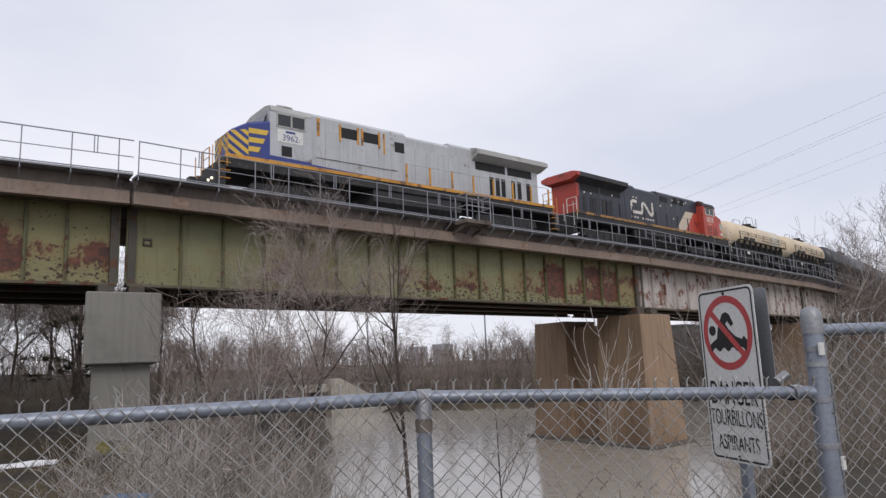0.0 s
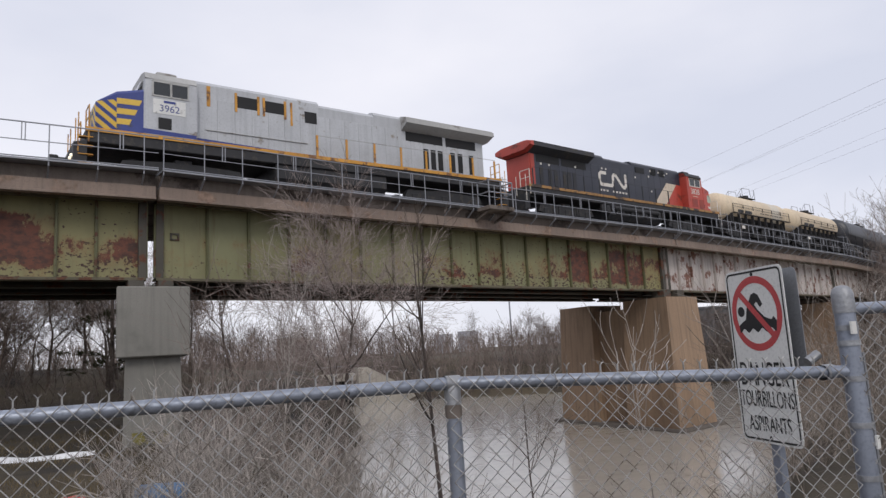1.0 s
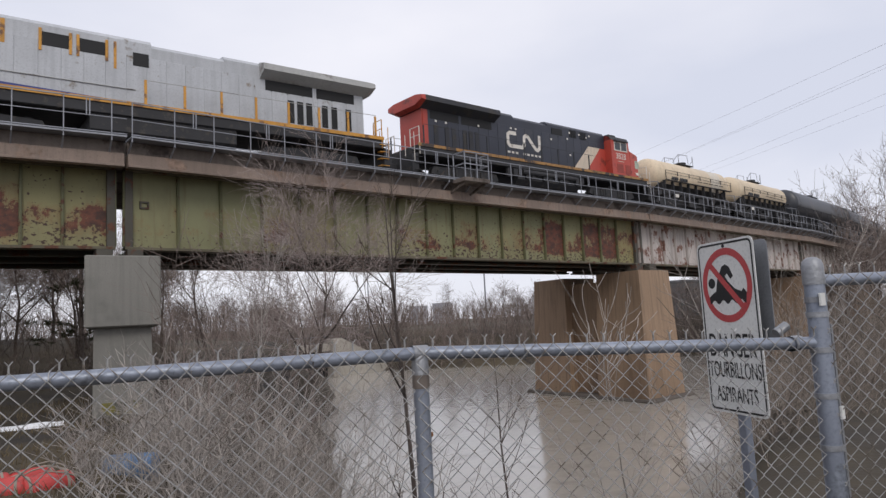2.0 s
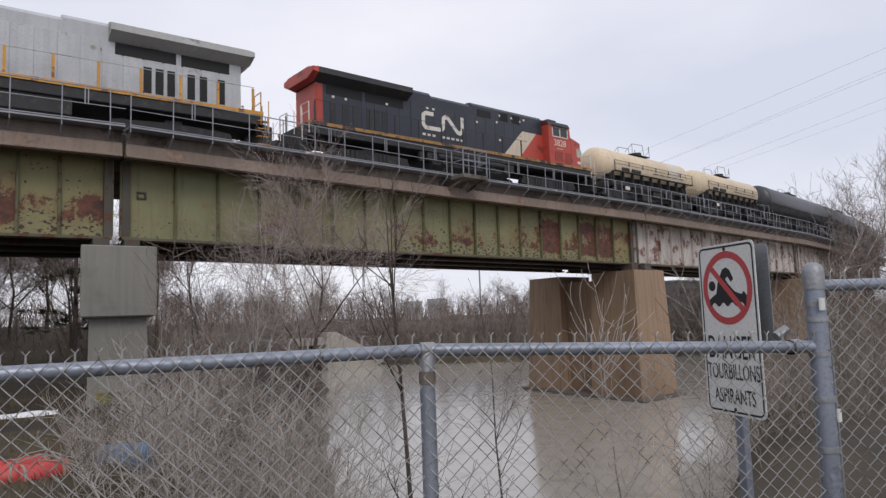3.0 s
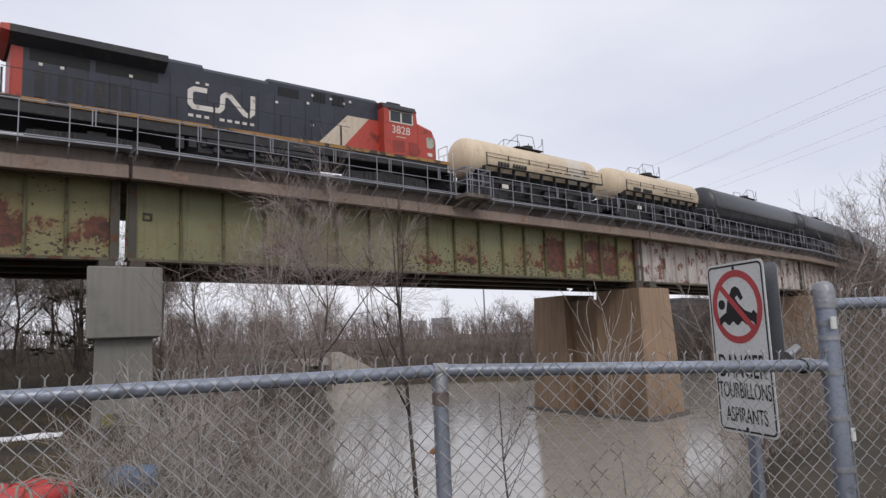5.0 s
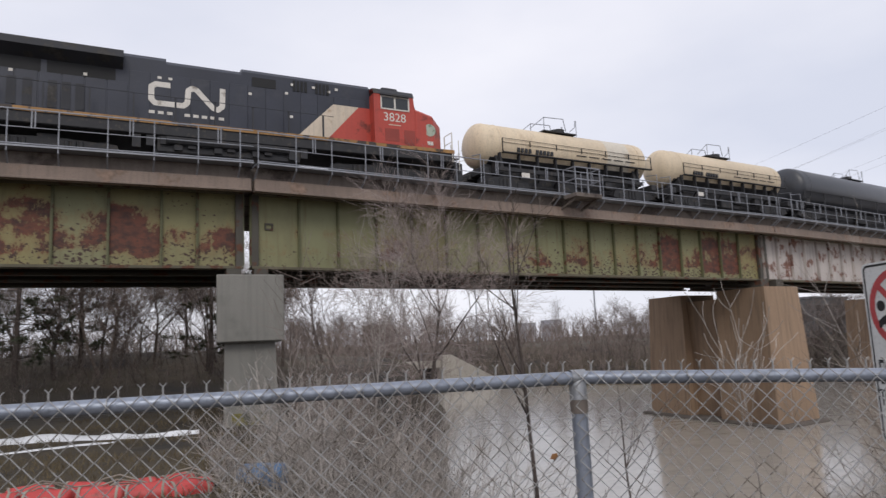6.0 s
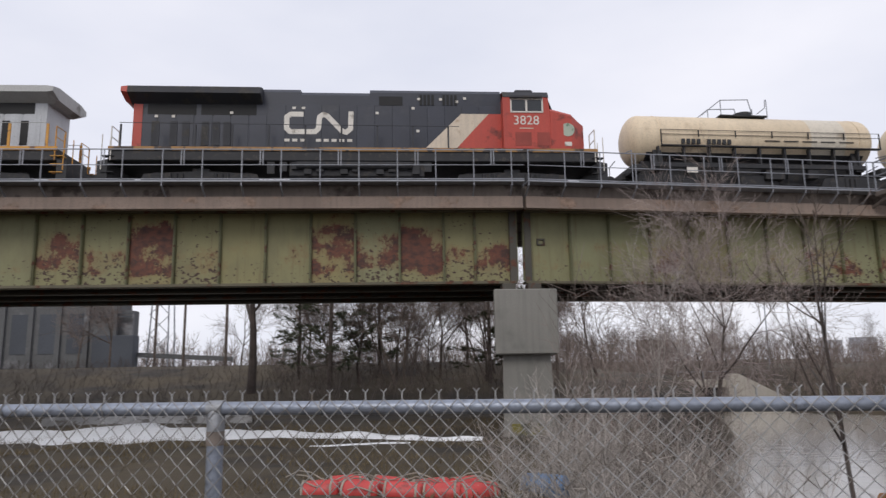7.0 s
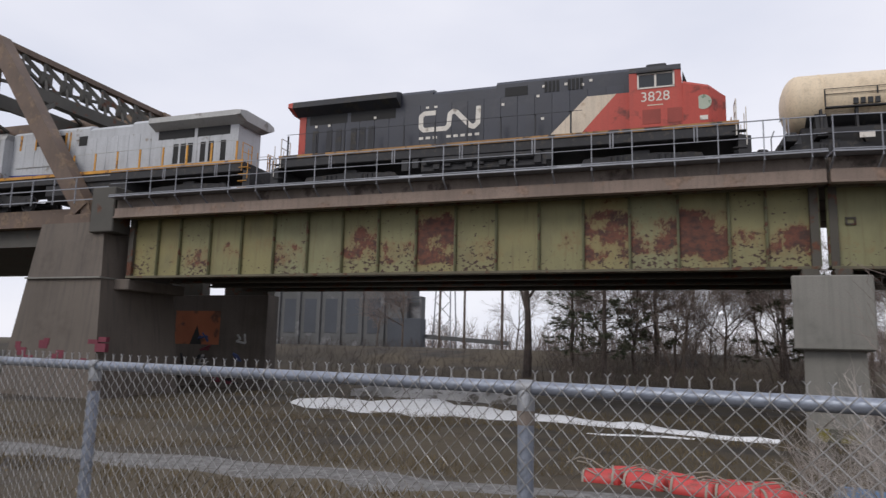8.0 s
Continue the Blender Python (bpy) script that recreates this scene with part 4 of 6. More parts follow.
def ribbon(parent, name, pts, w, y, mat):
    f = Form()
    for (a, b), (c, d) in zip(pts, pts[1:]):
        L = math.hypot(c - a, d - b)
        nx, nz = -(d - b) / L * w / 2, (c - a) / L * w / 2
        f.prism([(a - nx, b - nz), (c - nx, d - nz), (c + nx, d + nz), (a + nx, b + nz)], y, y - 0.004)
    for a, b in pts[1:-1]:
        f.prism([(a + w / 2 * math.cos(q), b + w / 2 * math.sin(q)) for q in [i * math.pi / 6 for i in range(12)]], y, y - 0.005)
    return part(name, f, mat, parent, "weathered cream ribbon emblem")


e = [(8.78, 3.52), (8.25, 3.52), (8.08, 3.40), (8.08, 2.88), (8.22, 2.74), (9.28, 2.74), (9.42, 2.88), (9.46, 3.4), (9.62, 3.52), (9.78, 3.46), (10.42, 2.78), (10.6, 2.72), (10.78, 2.88), (10.8, 3.66)]
ribbon(trail, "emblem", [(X(a), b) for a, b in e], 0.22, -side - 0.022, m_lettering)
for a, b, z in ((8.3, 8.45, 3.75), (8.7, 8.85, 3.75)):
    part("emblem_dot", Form().box((X(a), -side - 0.026, z), (X(b), -side, z + 0.1)), m_lettering, trail)
for k in range(9):
    if k != 3:
        part("lettering_bar", Form().box((X(8.0 + k * 0.33), -side - 0.026, 2.30), (X(8.21 + k * 0.33), -side - 0.019, 2.42)), m_lettering, trail)
lettering("road_number", "3828", 0.57, m_lettering, trail, Matrix.Translation((X(18.3), -1.508, 3.12)) @ Euler((math.pi / 2, 0, 0)).to_matrix().to_4x4())
part("number_bar", Form().box((X(18.0), -1.508, 2.76), (X(18.6), -1.5, 2.80)), m_cream, trail)
part("round_badge", Form().tube((X(20.1), -1.25, 2.75), (X(20.1), -1.452, 2.75), 0.30, n=20), material("pale_green_badge", (0.45, 0.50, 0.40), 0.5, 0, (0.2, 0.3, 0.2), 0.4, 4), trail)
part("small_plate", Form().box((X(19.95), -1.46, 2.02), (X(20.25), -1.30, 2.2)), m_lettering, trail)
m_hatch = material("dull_dark_red_hatch", (0.30, 0.05, 0.035), 0.6)
for u0, u1 in ((17.8, 18.5), (18.75, 19.3)):
    part("lower_hatch", Form().box((X(u0), -1.512, 2.0), (X(u1), -1.495, 2.6)), m_hatch, trail)
for u, z in ((11.85, 3.55), (13.4, 3.78), (13.65, 4.2), (15.3, 4.1), (14.6, 4.2), (15.65, 4.25), (13.6, 2.75), (4.4, 4.05), (2.6, 3.32), (3.3, 3.32), (5.7, 3.5)):
    part("label_plate", Form().box((X(u), -side - 0.03, z), (X(u + 0.13), -side - 0.01, z + 0.11)), m_lettering, trail)


def build_tank(name, label, length, r, zc, mat, seam, rails):
    t = thing(name, label, "tank wagon", "train")
    h = length / 2
    L = h - 0.68
    d = 0.62
    prof = [(-L, 0.0)] + [(-L + d * (1 - math.cos(a)), r * math.sin(a)) for a in [math.pi / 2 * k / 7 for k in range(1, 8)]]
    prof = prof + [(-x, rr) for x, rr in reversed(prof)]
    part("barrel", Form().lathe(prof, 36).moved(0, 0, zc), mat, t, "", True)
    for x in (-L + 1.35, L - 1.0):
        part("seam_band", Form().lathe([(x - 0.03, r), (x - 0.03, r + 0.015), (x + 0.03, r + 0.015), (x + 0.03, r)], 36).moved(0, 0, zc), seam, t, "", True)
    part("underframe", Form().box((-h + 0.5, -0.35, 0.85), (h - 0.5, 0.35, 1.15), 0.03).box((-h + 1.3, -0.55, 0.8), (h - 1.3, 0.55, zc - r + 0.12), 0.03).box((-h + 0.6, -1.35, 0.95), (-h + 1.0, 1.35, 1.3), 0.03).box((h - 1.0, -1.35, 0.95), (h - 0.6, 1.35, 1.3), 0.03)
         .prism([(-1.2, 1.15), (1.2, 1.15), (r * 0.8, zc - r * 0.5), (-r * 0.8, zc - r * 0.5)], -h + 1.7, -h + 2.1, "x").prism([(-1.2, 1.15), (1.2, 1.15), (r * 0.8, zc - r * 0.5), (-r * 0.8, zc - r * 0.5)], h - 2.1, h - 1.7, "x"), m_under, t, "sooty saddles and sill")
    part("brake_gear", Form().box((-h + 2.6, -0.55, 0.28), (h - 2.6, 0.55, 0.9), 0.04).tube((-h + 2.2, -0.75, 0.62), (h - 2.2, -0.75, 0.62), 0.05, n=6).box((-0.9, -0.95, 0.45), (0.9, -0.5, 1.0), 0.05), m_under, t, "sooty brake rigging and outlet below the barrel")
    running_gear(t, -h + 2.2, 2)
    running_gear(t, h - 2.2, 2)
    coupler(t, h - 0.02, 1)
    coupler(t, -h + 0.02, -1)
    if rails:
        for s in (-1, 1):
            f = Form()
            for z in (zc + 0.20, zc - 0.01):
                f.tube((-L + 1.35, s * (r + 0.04), z), (L - 0.1, s * (r + 0.04), z), 0.014, n=5)
            for k in range(7):
                x = -L + 1.35 + k * (2 * L - 1.45) / 6
                f.box((x - 0.02, s * (r + 0.04) - 0.02, (zc - 0.5) if k in (0, 6) else zc - 0.1), (x + 0.02, s * (r + 0.04) + 0.02, zc + 0.2))
            f.box((-L + 1.35, s * (r + 0.02) - 0.10, zc - 0.56), (L - 0.1, s * (r + 0.02) + 0.10, zc - 0.51))
            part("side_rail", f, m_under, t, "dark side handrail")
        # Dark shell on the barrel stands for soot and the shadow below the board.
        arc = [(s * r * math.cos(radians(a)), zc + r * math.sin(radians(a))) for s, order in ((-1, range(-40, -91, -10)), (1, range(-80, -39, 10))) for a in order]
        shell_outline = arc + [(y * 1.014, zc + (z - zc) * 1.014) for y, z in reversed(arc)]
        part("lower_jacket", Form().prism(shell_outline, -L + 0.75, L - 0.75, "x"), m_under, t, "soot and board shadow on the lower half of the barrel", True)
        gear = Form().box((-L + 0.9, -1.25, 1.22), (L - 0.9, -1.12, 1.42), 0.02).box((-L + 0.9, 1.12, 1.22), (L - 0.9, 1.25, 1.42), 0.02)
        for k in range(9):
            x = -L + 1.2 + k * (2 * L - 2.4) / 8
            gear.box((x - 0.04, -1.2, 1.3), (x + 0.04, -1.0, zc - 0.56)).beam((x, -1.18, 1.3), (x + 0.5, -0.4, 0.9), 0.06, 0.06)
        gear.lathe([(-1.9, 0.0), (-1.9, 0.2), (-0.5, 0.2), (-0.5, 0.0)], 12).box((0.2, -1.15, 0.75), (1.1, -0.7, 1.25), 0.03).box((2.2, -1.2, 0.8), (2.7, -0.8, 1.25), 0.03)
        part("side_sill", gear, m_under, t, "dark side sill with hangers and brake parts")
        part("placard", Form().box((-L + 2.4, -1.27, 0.98), (-L + 2.9, -1.25, 1.22)), m_lettering, t, "pale placard")
        for k in range(10):
            if k != 4:
                part("lettering_bar", Form().box((-L + 2.3 + k * 0.24, -r - 0.014, zc - 0.42), (-L + 2.46 + k * 0.24, -r + 0.15, zc - 0.20)), m_signblack, t)
        for k in range(5):
            part("lettering_bar", Form().box((0.3 + k * 0.9, -r - 0.012, zc - 0.24), (1.0 + k * 0.9, -r + 0.08, zc - 0.20)), m_under, t)
        part("white_patch", Form().lathe([(L - 3.4, r + 0.004), (L - 1.7, r + 0.004)], 36).moved(0, 0, zc), m_newer, t, "newer white paint patch", True) if length < 13.3 and mat is m_tan and name == "tank_wagon" else None
    else:
        f = Form()
        for s in (-1, 1):
            f.box((-h + 1, s * 1.3 - 0.15, 1.2), (h - 1, s * 1.3 + 0.15, 1.26))
            for k in range(8):
                x = -h + 1 + k * (2 * h - 2) / 7
                f.box((x - 0.03, s * 1.42, 1.2), (x + 0.03, s * 1.45, 2.2))
            f.tube((-h + 1, s * 1.44, 2.2), (h - 1, s * 1.44, 2.2), 0.022, n=5)
        part("side_walkway", f, m_under, t)
    top = zc + r
    u0, u1 = (-2.3, 0.9) if rails else (-1.5, 1.5)
    part("top_platform", Form().box((u0 + 0.9, -0.6, top - 0.03), (u1, 0.6, top + 0.03)).lathe([(top - 0.1, 0.42), (top + 0.28, 0.42), (top + 0.32, 0.0)], 14, "z"), m_under, t, "dark top platform and manway")
    for y in (-0.58, 0.58):
        f = Form()
        f.path([(u0, y, top - 0.02), (u0 + 0.95, y, top + 0.72), (u0 + 2.3, y, top + 0.78), (u0 + 2.45, y, top + 0.1)], 0.022, 5)
        f.path([(u1 - 0.5, y, top + 0.1), (u1 - 0.1, y, top + 0.4), (u1 - 0.05, y, top + 0.8)], 0.022, 5).tube((u0 + 0.95, y, top), (u0 + 0.95, y, top + 0.72), 0.022, n=5).tube((u1, y, top - 0.1), (u1, y, top + 0.8), 0.022, n=5)
        part("platform_railing", f, m_galv, t)
    for s in (-1, 1):
        for x in (-h + 0.55, h - 0.55):
            part("end_grab_iron", Form().path([(x, s * 1.35, 0.5), (x, s * 1.35, 1.9), (x, s * 0.6, 2.0)], 0.025, 5), m_galv, t)
    return t


m_newer = material("newer_cream_tank_paint", (0.66, 0.60, 0.50), 0.55, 0, (0.5, 0.42, 0.32), 0.3, 0.8, 15, 0.05, 0.03, streak=0.25)
tank_a = build_tank("tank_wagon", "dirty cream tank wagon with dark side handrails", 13.26, 1.17, 2.75, m_tan, m_tan, True)
tank_b = build_tank("cream_tank_wagon", "dirty cream tank wagon, rust-streaked at its ends", 13.26, 1.17, 2.75, m_tan, m_tan, True)
tank_c = build_tank("black_tank_wagon", "long dusty black tank wagon", 20.6, 1.46, 2.62, m_tankblack, m_tankblack, False)
tank_d = copy_thing(tank_c, pose(0, 0, 0))
tank_e = copy_thing(tank_c, pose(0, 0, 0))
for copy in (tank_d, tank_e):
    for src, dst in zip(tank_c.children_recursive, copy.children_recursive):
        WHEELS.extend([(dst, p) for w, p in WHEELS if w is src])
TRAIN = [(lead, -11.15, True, 6.55), (trail, 11.15, False, 6.55), (tank_a, 28.93, False, 4.4), (tank_b, 42.19, False, 4.4), (tank_c, 59.12, False, 8.1), (tank_d, 79.72, False, 8.1), (tank_e, 100.32, False, 8.1)]

# ---------------------------------------------------------------- fence
POSTS = [(-8.15, 3.88), (-5.74, 3.48), (-3.33, 3.08), (-0.925, 2.69), (1.442, 2.206), (2.838, 1.416)]
RIGHT = [(2.838, 1.416), (4.9, 0.35), (6.95, -0.7)]
TOP = 1.478


def chain_link(pts, top, drop=0.0, low=0.06):
    """Woven wire along a line of posts: zigzag wires that hook into each other, with twisted ends above the rail."""
    f = Form()
    p, r = 0.0328, 0.0019
    full = top
    for (x0, y0), (x1, y1) in zip(pts, pts[1:]):
        L = math.hypot(x1 - x0, y1 - y0)
        dx, dy = (x1 - x0) / L, (y1 - y0) / L
        nx, ny = (dy, -dx) if (dy * -x0 - dx * -y0) > 0 else (-dy, dx)
        rows = int((top + 0.03 - low) / p)
        for k in range(int(L / p)):
            top = full - (drop * k * p / L if (x1, y1) == pts[-1] else 0.0)
            lean = 0.006 * noise.noise((k * 0.11, x0, 0))
            line = []
            for j in range(rows + 1):
                s = k * p + (p / 2 if (j + k) % 2 else -p / 2) + lean * j * 0.1
                s += 0.0022 * noise.noise((k * 3.1, j * 1.7, x0))
                off = 0.034 + (0.0035 if (j + k) % 2 else -0.0035) + 0.004 * noise.noise((k * 0.05, j * 0.07, x0))
                line.append((x0 + dx * s + nx * off, y0 + dy * s + ny * off, top + 0.03 - j * p))
            for a, b in zip(line, line[1:]):
                f.tube(a, b, r, n=5, cap=False)
            if k % 2:
                s = k * p + p / 2
                b = Vector((x0 + dx * s + nx * 0.034, y0 + dy * s + ny * 0.034, top + 0.03))
                t = b + Vector((0, 0, 0.022 + 0.005 * noise.noise((k * 1.7, 0, 0))))
                f.tube(b, t, r * 1.9, n=4)
                for q in (-1, 1):
                    f.tube(t, t + Vector((dx * 0.011 * q, dy * 0.011 * q, 0.013 + 0.004 * noise.noise((k * 2.3, q, 0)))), r, n=3)
    return f


def build_fence(pts, top, mid, label, drop=0.0):
    t = thing("chain_link_fence", label, "fence", "fences")
    for k, (x, y) in enumerate(pts):
        if mid and k in (0, len(pts) - 1) and x > 2.5 or (not mid and k == 0):
            continue
        f = Form().lathe([(-0.1, 0.030), (top - 0.075, 0.030)], 16, "z").moved(x, y, 0)
        post = part("fence_post", f, m_rail, t, "", True)
        cap = Form().lathe([(top - 0.085, 0.0325), (top - 0.02, 0.0325), (top + 0.014, 0.022), (top + 0.03, 0.0)], 16, "z").moved(x, y, 0)
        d = Vector((1, -0.2, 0)).normalized()
        cap.lathe([(-0.03, 0.0295), (0.03, 0.0295)], 16, "x")
        cap.v[-32:] = [(x + a * d.x - b * d.y, y + a * d.y + b * d.x, c + top) for a, b, c in cap.v[-32:]]
        part("sleeve", Form().lathe([(top - 0.13, 0.031), (top - 0.13, 0.033), (top - 0.08, 0.033)], 16, "z").moved(x, y, 0), m_fascia2, post, "dark sleeve under the cap", True)
        part("loop_cap", cap, m_alu, post, "dull cast loop cap", True)
    for a, b in zip(pts, pts[1:]):
        part("top_rail", Form().tube((*a, top), (*b, top - (drop if b == pts[-1] else 0.0)), 0.0245, n=16), m_rail, t, "", True)
    ties = Form()
    for a, b in zip(pts, pts[1:]):
        L = math.hypot(b[0] - a[0], b[1] - a[1])
        for k in range(1, int(L / 0.4)):
            q = k * 0.4 / L
            c = Vector((a[0] + (b[0] - a[0]) * q, a[1] + (b[1] - a[1]) * q, top - (drop * q if b == pts[-1] else 0.0)))
            d = Vector((b[0] - a[0], b[1] - a[1], 0)).normalized()
            s = d.cross(Vector((0, 0, 1)))
            ring = [c + (s * math.cos(w) + Vector((0, 0, 1)) * math.sin(w)) * 0.029 + d * (0.006 * w / 6) for w in [i * math.pi / 4 for i in range(9)]]
            ties.path(ring, 0.0022, 4)
            ties.tube(ring[2], ring[2] + Vector((d.x * 0.02, d.y * 0.02, 0.018)), 0.002, n=4)
    tagged(part("wire_tie", ties, m_wire, t), kind="stuff")
    tagged(part("wire_mesh", chain_link(pts, top, drop), m_wire, t, "woven diamond wire mesh with twisted barbs"), kind="stuff")
    return t


build_fence(POSTS, TOP, True, "galvanised chain-link fence with a round top rail", 0.05)
build_fence(RIGHT, 1.675, False, "taller galvanised chain-link fence beyond the corner post")
x, y = POSTS[-1]
corner = thing("corner_post", "thick galvanised fence corner post with a domed cap", "fence post")
part("pipe", Form().lathe([(-0.1, 0.039), (1.70, 0.039)], 20, "z").moved(x, y, 0), m_rail, corner, "", True)
part("domed_cap", Form().lathe([(1.66, 0.042), (1.735, 0.042), (1.758, 0.035), (1.770, 0.018), (1.773, 0.0)], 20, "z").moved(x, y, 0), m_alu, corner, "dull domed cap", True)
for z in (1.60, 1.54, 1.40, 1.22, 1.02, 0.8):
    part("brace_band", Form().lathe([(z - 0.011, 0.0392), (z - 0.011, 0.043), (z + 0.011, 0.043), (z + 0.011, 0.0392)], 20, "z").moved(x, y, 0), m_alu, corner, "", True)
part("sticker", Form().box((-0.018, -0.052, 1.575), (0.018, -0.044, 1.625)).moved(x - 0.03, y + 0.008, 0), m_sign, corner, "small white sticker")
part("sticker", Form().box((-0.012, -0.052, 1.13), (0.012, -0.044, 1.18)).moved(x + 0.02, y + 0.003, 0), m_sign, corner)
part("tension_bar", Form().box((-0.007, -0.004, 0.08), (0.007, 0.004, 1.5)).moved(x + 0.055, y - 0.02, 0), m_alu, corner)
part("rail_end_cup", Form().lathe([(-0.07, 0.031), (0.0, 0.031), (0.01, 0.0)], 12, "x").moved(x - 0.05, y + 0.06, 1.43), m_alu, corner, "", True)
part("pipe_stub", Form().tube((x - 0.07, y + 0.14, 1.47), (x - 0.02, y + 0.12, 1.50), 0.020, n=12), m_alu, corner)

# ---------------------------------------------------------------- warning sign
SW, SH = 0.45, 0.90
ux, uy = (3.188 - 3.344) / 0.4508, (1.875 - 2.298) / 0.4508
board = thing("warning_sign", "white bilingual no-swimming warning sign on a steel post", "sign",
              at=Matrix(((ux, -uy, 0, 3.29), (uy, ux, 0, 2.087), (0, 0, 1, 1.036), (0, 0, 0, 1))))


def rounded(w, h, r, x=0.0, z=0.0):
    out = []
    for cx, cz, a0 in ((w / 2 - r, h - r, 0), (-w / 2 + r, h - r, 90), (-w / 2 + r, r, 180), (w / 2 - r, r, 270)):
        out += [(x + cx + r * math.cos(radians(a0 + a)), z + cz + r * math.sin(radians(a0 + a))) for a in (0, 30, 60, 90)]
    return out


part("panel", Form().prism(rounded(SW, SH, 0.035), 0, 0.004), m_sign, board)
outer, inner = rounded(SW - 0.022, SH - 0.022, 0.03, 0, 0.011), rounded(SW - 0.042, SH - 0.042, 0.022, 0, 0.021)
rim = Form()
k = len(outer)
rim.add([(a, -0.001, b) for a, b in outer] + [(a, -0.001, b) for a, b in inner], [(i, (i + 1) % k, k + (i + 1) % k, k + i) for i in range(k)])
part("border", rim, m_signblack, board)
CZ, R1, R2 = 0.665, 0.195, 0.158
ring = Form()
ring.add([(R1 * math.cos(a), -0.0014, CZ + R1 * math.sin(a)) for a in [i * math.pi / 24 for i in range(48)]] + [(R2 * math.cos(a), -0.0014, CZ + R2 * math.sin(a)) for a in [i * math.pi / 24 for i in range(48)]],
         [(i, (i + 1) % 48, 48 + (i + 1) % 48, 48 + i) for i in range(48)])
part("red_ring", ring, m_signred, board)
part("pictogram_disc", Form().tube((-0.118, 0.0, CZ + 0.014), (-0.118, -0.0018, CZ + 0.014), 0.027, n=20), m_signblack, board)
crest = [(-0.142 + i * 0.0118, CZ - 0.088 - 0.011 * math.cos(i * math.pi / 3)) for i in range(25)]
back_line = [(0.150, CZ - 0.045), (0.128, CZ - 0.022), (0.112, CZ - 0.038), (0.062, CZ - 0.022), (0.012, CZ + 0.020), (-0.008, CZ + 0.046), (0.012, CZ + 0.060), (0.036, CZ + 0.030), (0.056, CZ + 0.044),
             (0.030, CZ + 0.094), (0.002, CZ + 0.108), (-0.026, CZ + 0.098), (-0.070, CZ + 0.030), (-0.086, CZ - 0.030), (-0.115, CZ - 0.042), (-0.145, CZ - 0.060)]
part("pictogram_shape", Form().prism(crest + back_line, -0.0016, 0), m_signblack, board)
part("red_slash", Form().add([(-0.135, -0.0024, CZ + 0.105), (-0.112, -0.0024, CZ + 0.128), (0.132, -0.0024, CZ - 0.108), (0.109, -0.0024, CZ - 0.131)], [(0, 1, 2, 3)]), m_signred, board)
for word, w, h, z in (("DANGER", 0.36, 0.122, 0.352), ("TOURBILLONS", 0.40, 0.082, 0.225), ("ASPIRANTS", 0.315, 0.078, 0.098)):
    ob = lettering("lettering", word, 0.1, m_signblack, board, Matrix.Identity(4), 0.0008)
    xs, ys = [v.co.x for v in ob.data.vertices], [v.co.y for v in ob.data.vertices]
    sx, sy = w / (max(xs) - min(xs)), h / (max(ys) - min(ys))
    mx, my = (max(xs) + min(xs)) / 2, (max(ys) + min(ys)) / 2
    for v in ob.data.vertices:
        v.co = ((v.co.x - mx) * sx, (v.co.y - my) * sy, v.co.z)
    ob.matrix_local = Matrix.Translation((0, -0.0016, z)) @ Euler((math.pi / 2, 0, 0)).to_matrix().to_4x4()
for z in (0.03, 0.87):
    part("bolt", Form().lathe([(-0.004, 0.0), (-0.004, 0.009), (0.0, 0.010)], 8, "y").moved(0, 0, z), m_signblack, board)
part("sign_post", Form().box((-0.03, 0.012, -1.1), (0.03, 0.05, 0.86), 0.004), m_rail, board, "galvanised steel channel post")
part("back_panel", Form().prism(rounded(SW * 0.92, 0.55, 0.03, 0, 0.33), 0, 0.004).moved(0, 0, 0), m_alu, board, "plain grey back of a second panel").matrix_local = Matrix.Translation((0.03, 0.055, 0)) @ Euler((0, 0, radians(4))).to_matrix().to_4x4()

# ---------------------------------------------------------------- things on the ground
for k, (x, y, turn) in enumerate(((-1.85, 14.0, -12), (-1.05, 13.7, -20), (-0.25, 13.4, -8), (0.5, 13.25, -14), (-1.4, 14.7, 10), (-0.5, 14.4, -25), (0.3, 14.1, 5), (1.15, 13.2, 18), (1.0, 14.3, 40))):
    z = height(x, y) + 0.05
    fl = thing("float", "red cylindrical boom float lashed with rope", "float", "boom floats", at=pose(x, y, z, 0, 3 * (k % 3) - 3, turn))
    part("body", Form().lathe([(-0.38, 0.0), (-0.38, 0.14), (-0.34, 0.19), (-0.28, 0.205), (-0.1, 0.21), (0.1, 0.21), (0.28, 0.205), (0.34, 0.19), (0.38, 0.14), (0.38, 0.0)], 20), m_float, fl, "", True)
    for u in (-0.33, 0.25):
        part("band", Form().lathe([(u - 0.02, 0.20), (u - 0.02, 0.217), (u + 0.02, 0.217), (u + 0.02, 0.20)], 20), m_rope, fl, "", True)
    part("eye_bolt", Form().tube((0.38, 0, 0), (0.5, 0, 0.02), 0.025, n=6), m_under, fl)
rnd = random.Random(11)
rp = Form()
for k in range(5):
    a = Vector((-2.6 + 0.2 * k, 14.4 - 0.15 * k, -0.3))
    pts = []
    for j in range(18):
        x, y = a.x + j * 0.24, a.y - j * 0.05 + 0.25 * math.sin(j * 0.9 + k * 2)
        pts.append((x, y, height(x, y) + 0.30 + 0.10 * math.sin(j * 1.3 + k) - 0.06 * k))
    rp.path(pts, 0.014, 5)
tagged(solid("rope", rp, m_rope, "tangled weathered rope lying over red floats", "rope"), kind="stuff")
dr = thing("plastic_drum", "faded blue plastic drum lying in brush", "drum", at=pose(2.6, 14.2, height(2.6, 14.2) + 0.06, 90, 0, 60))
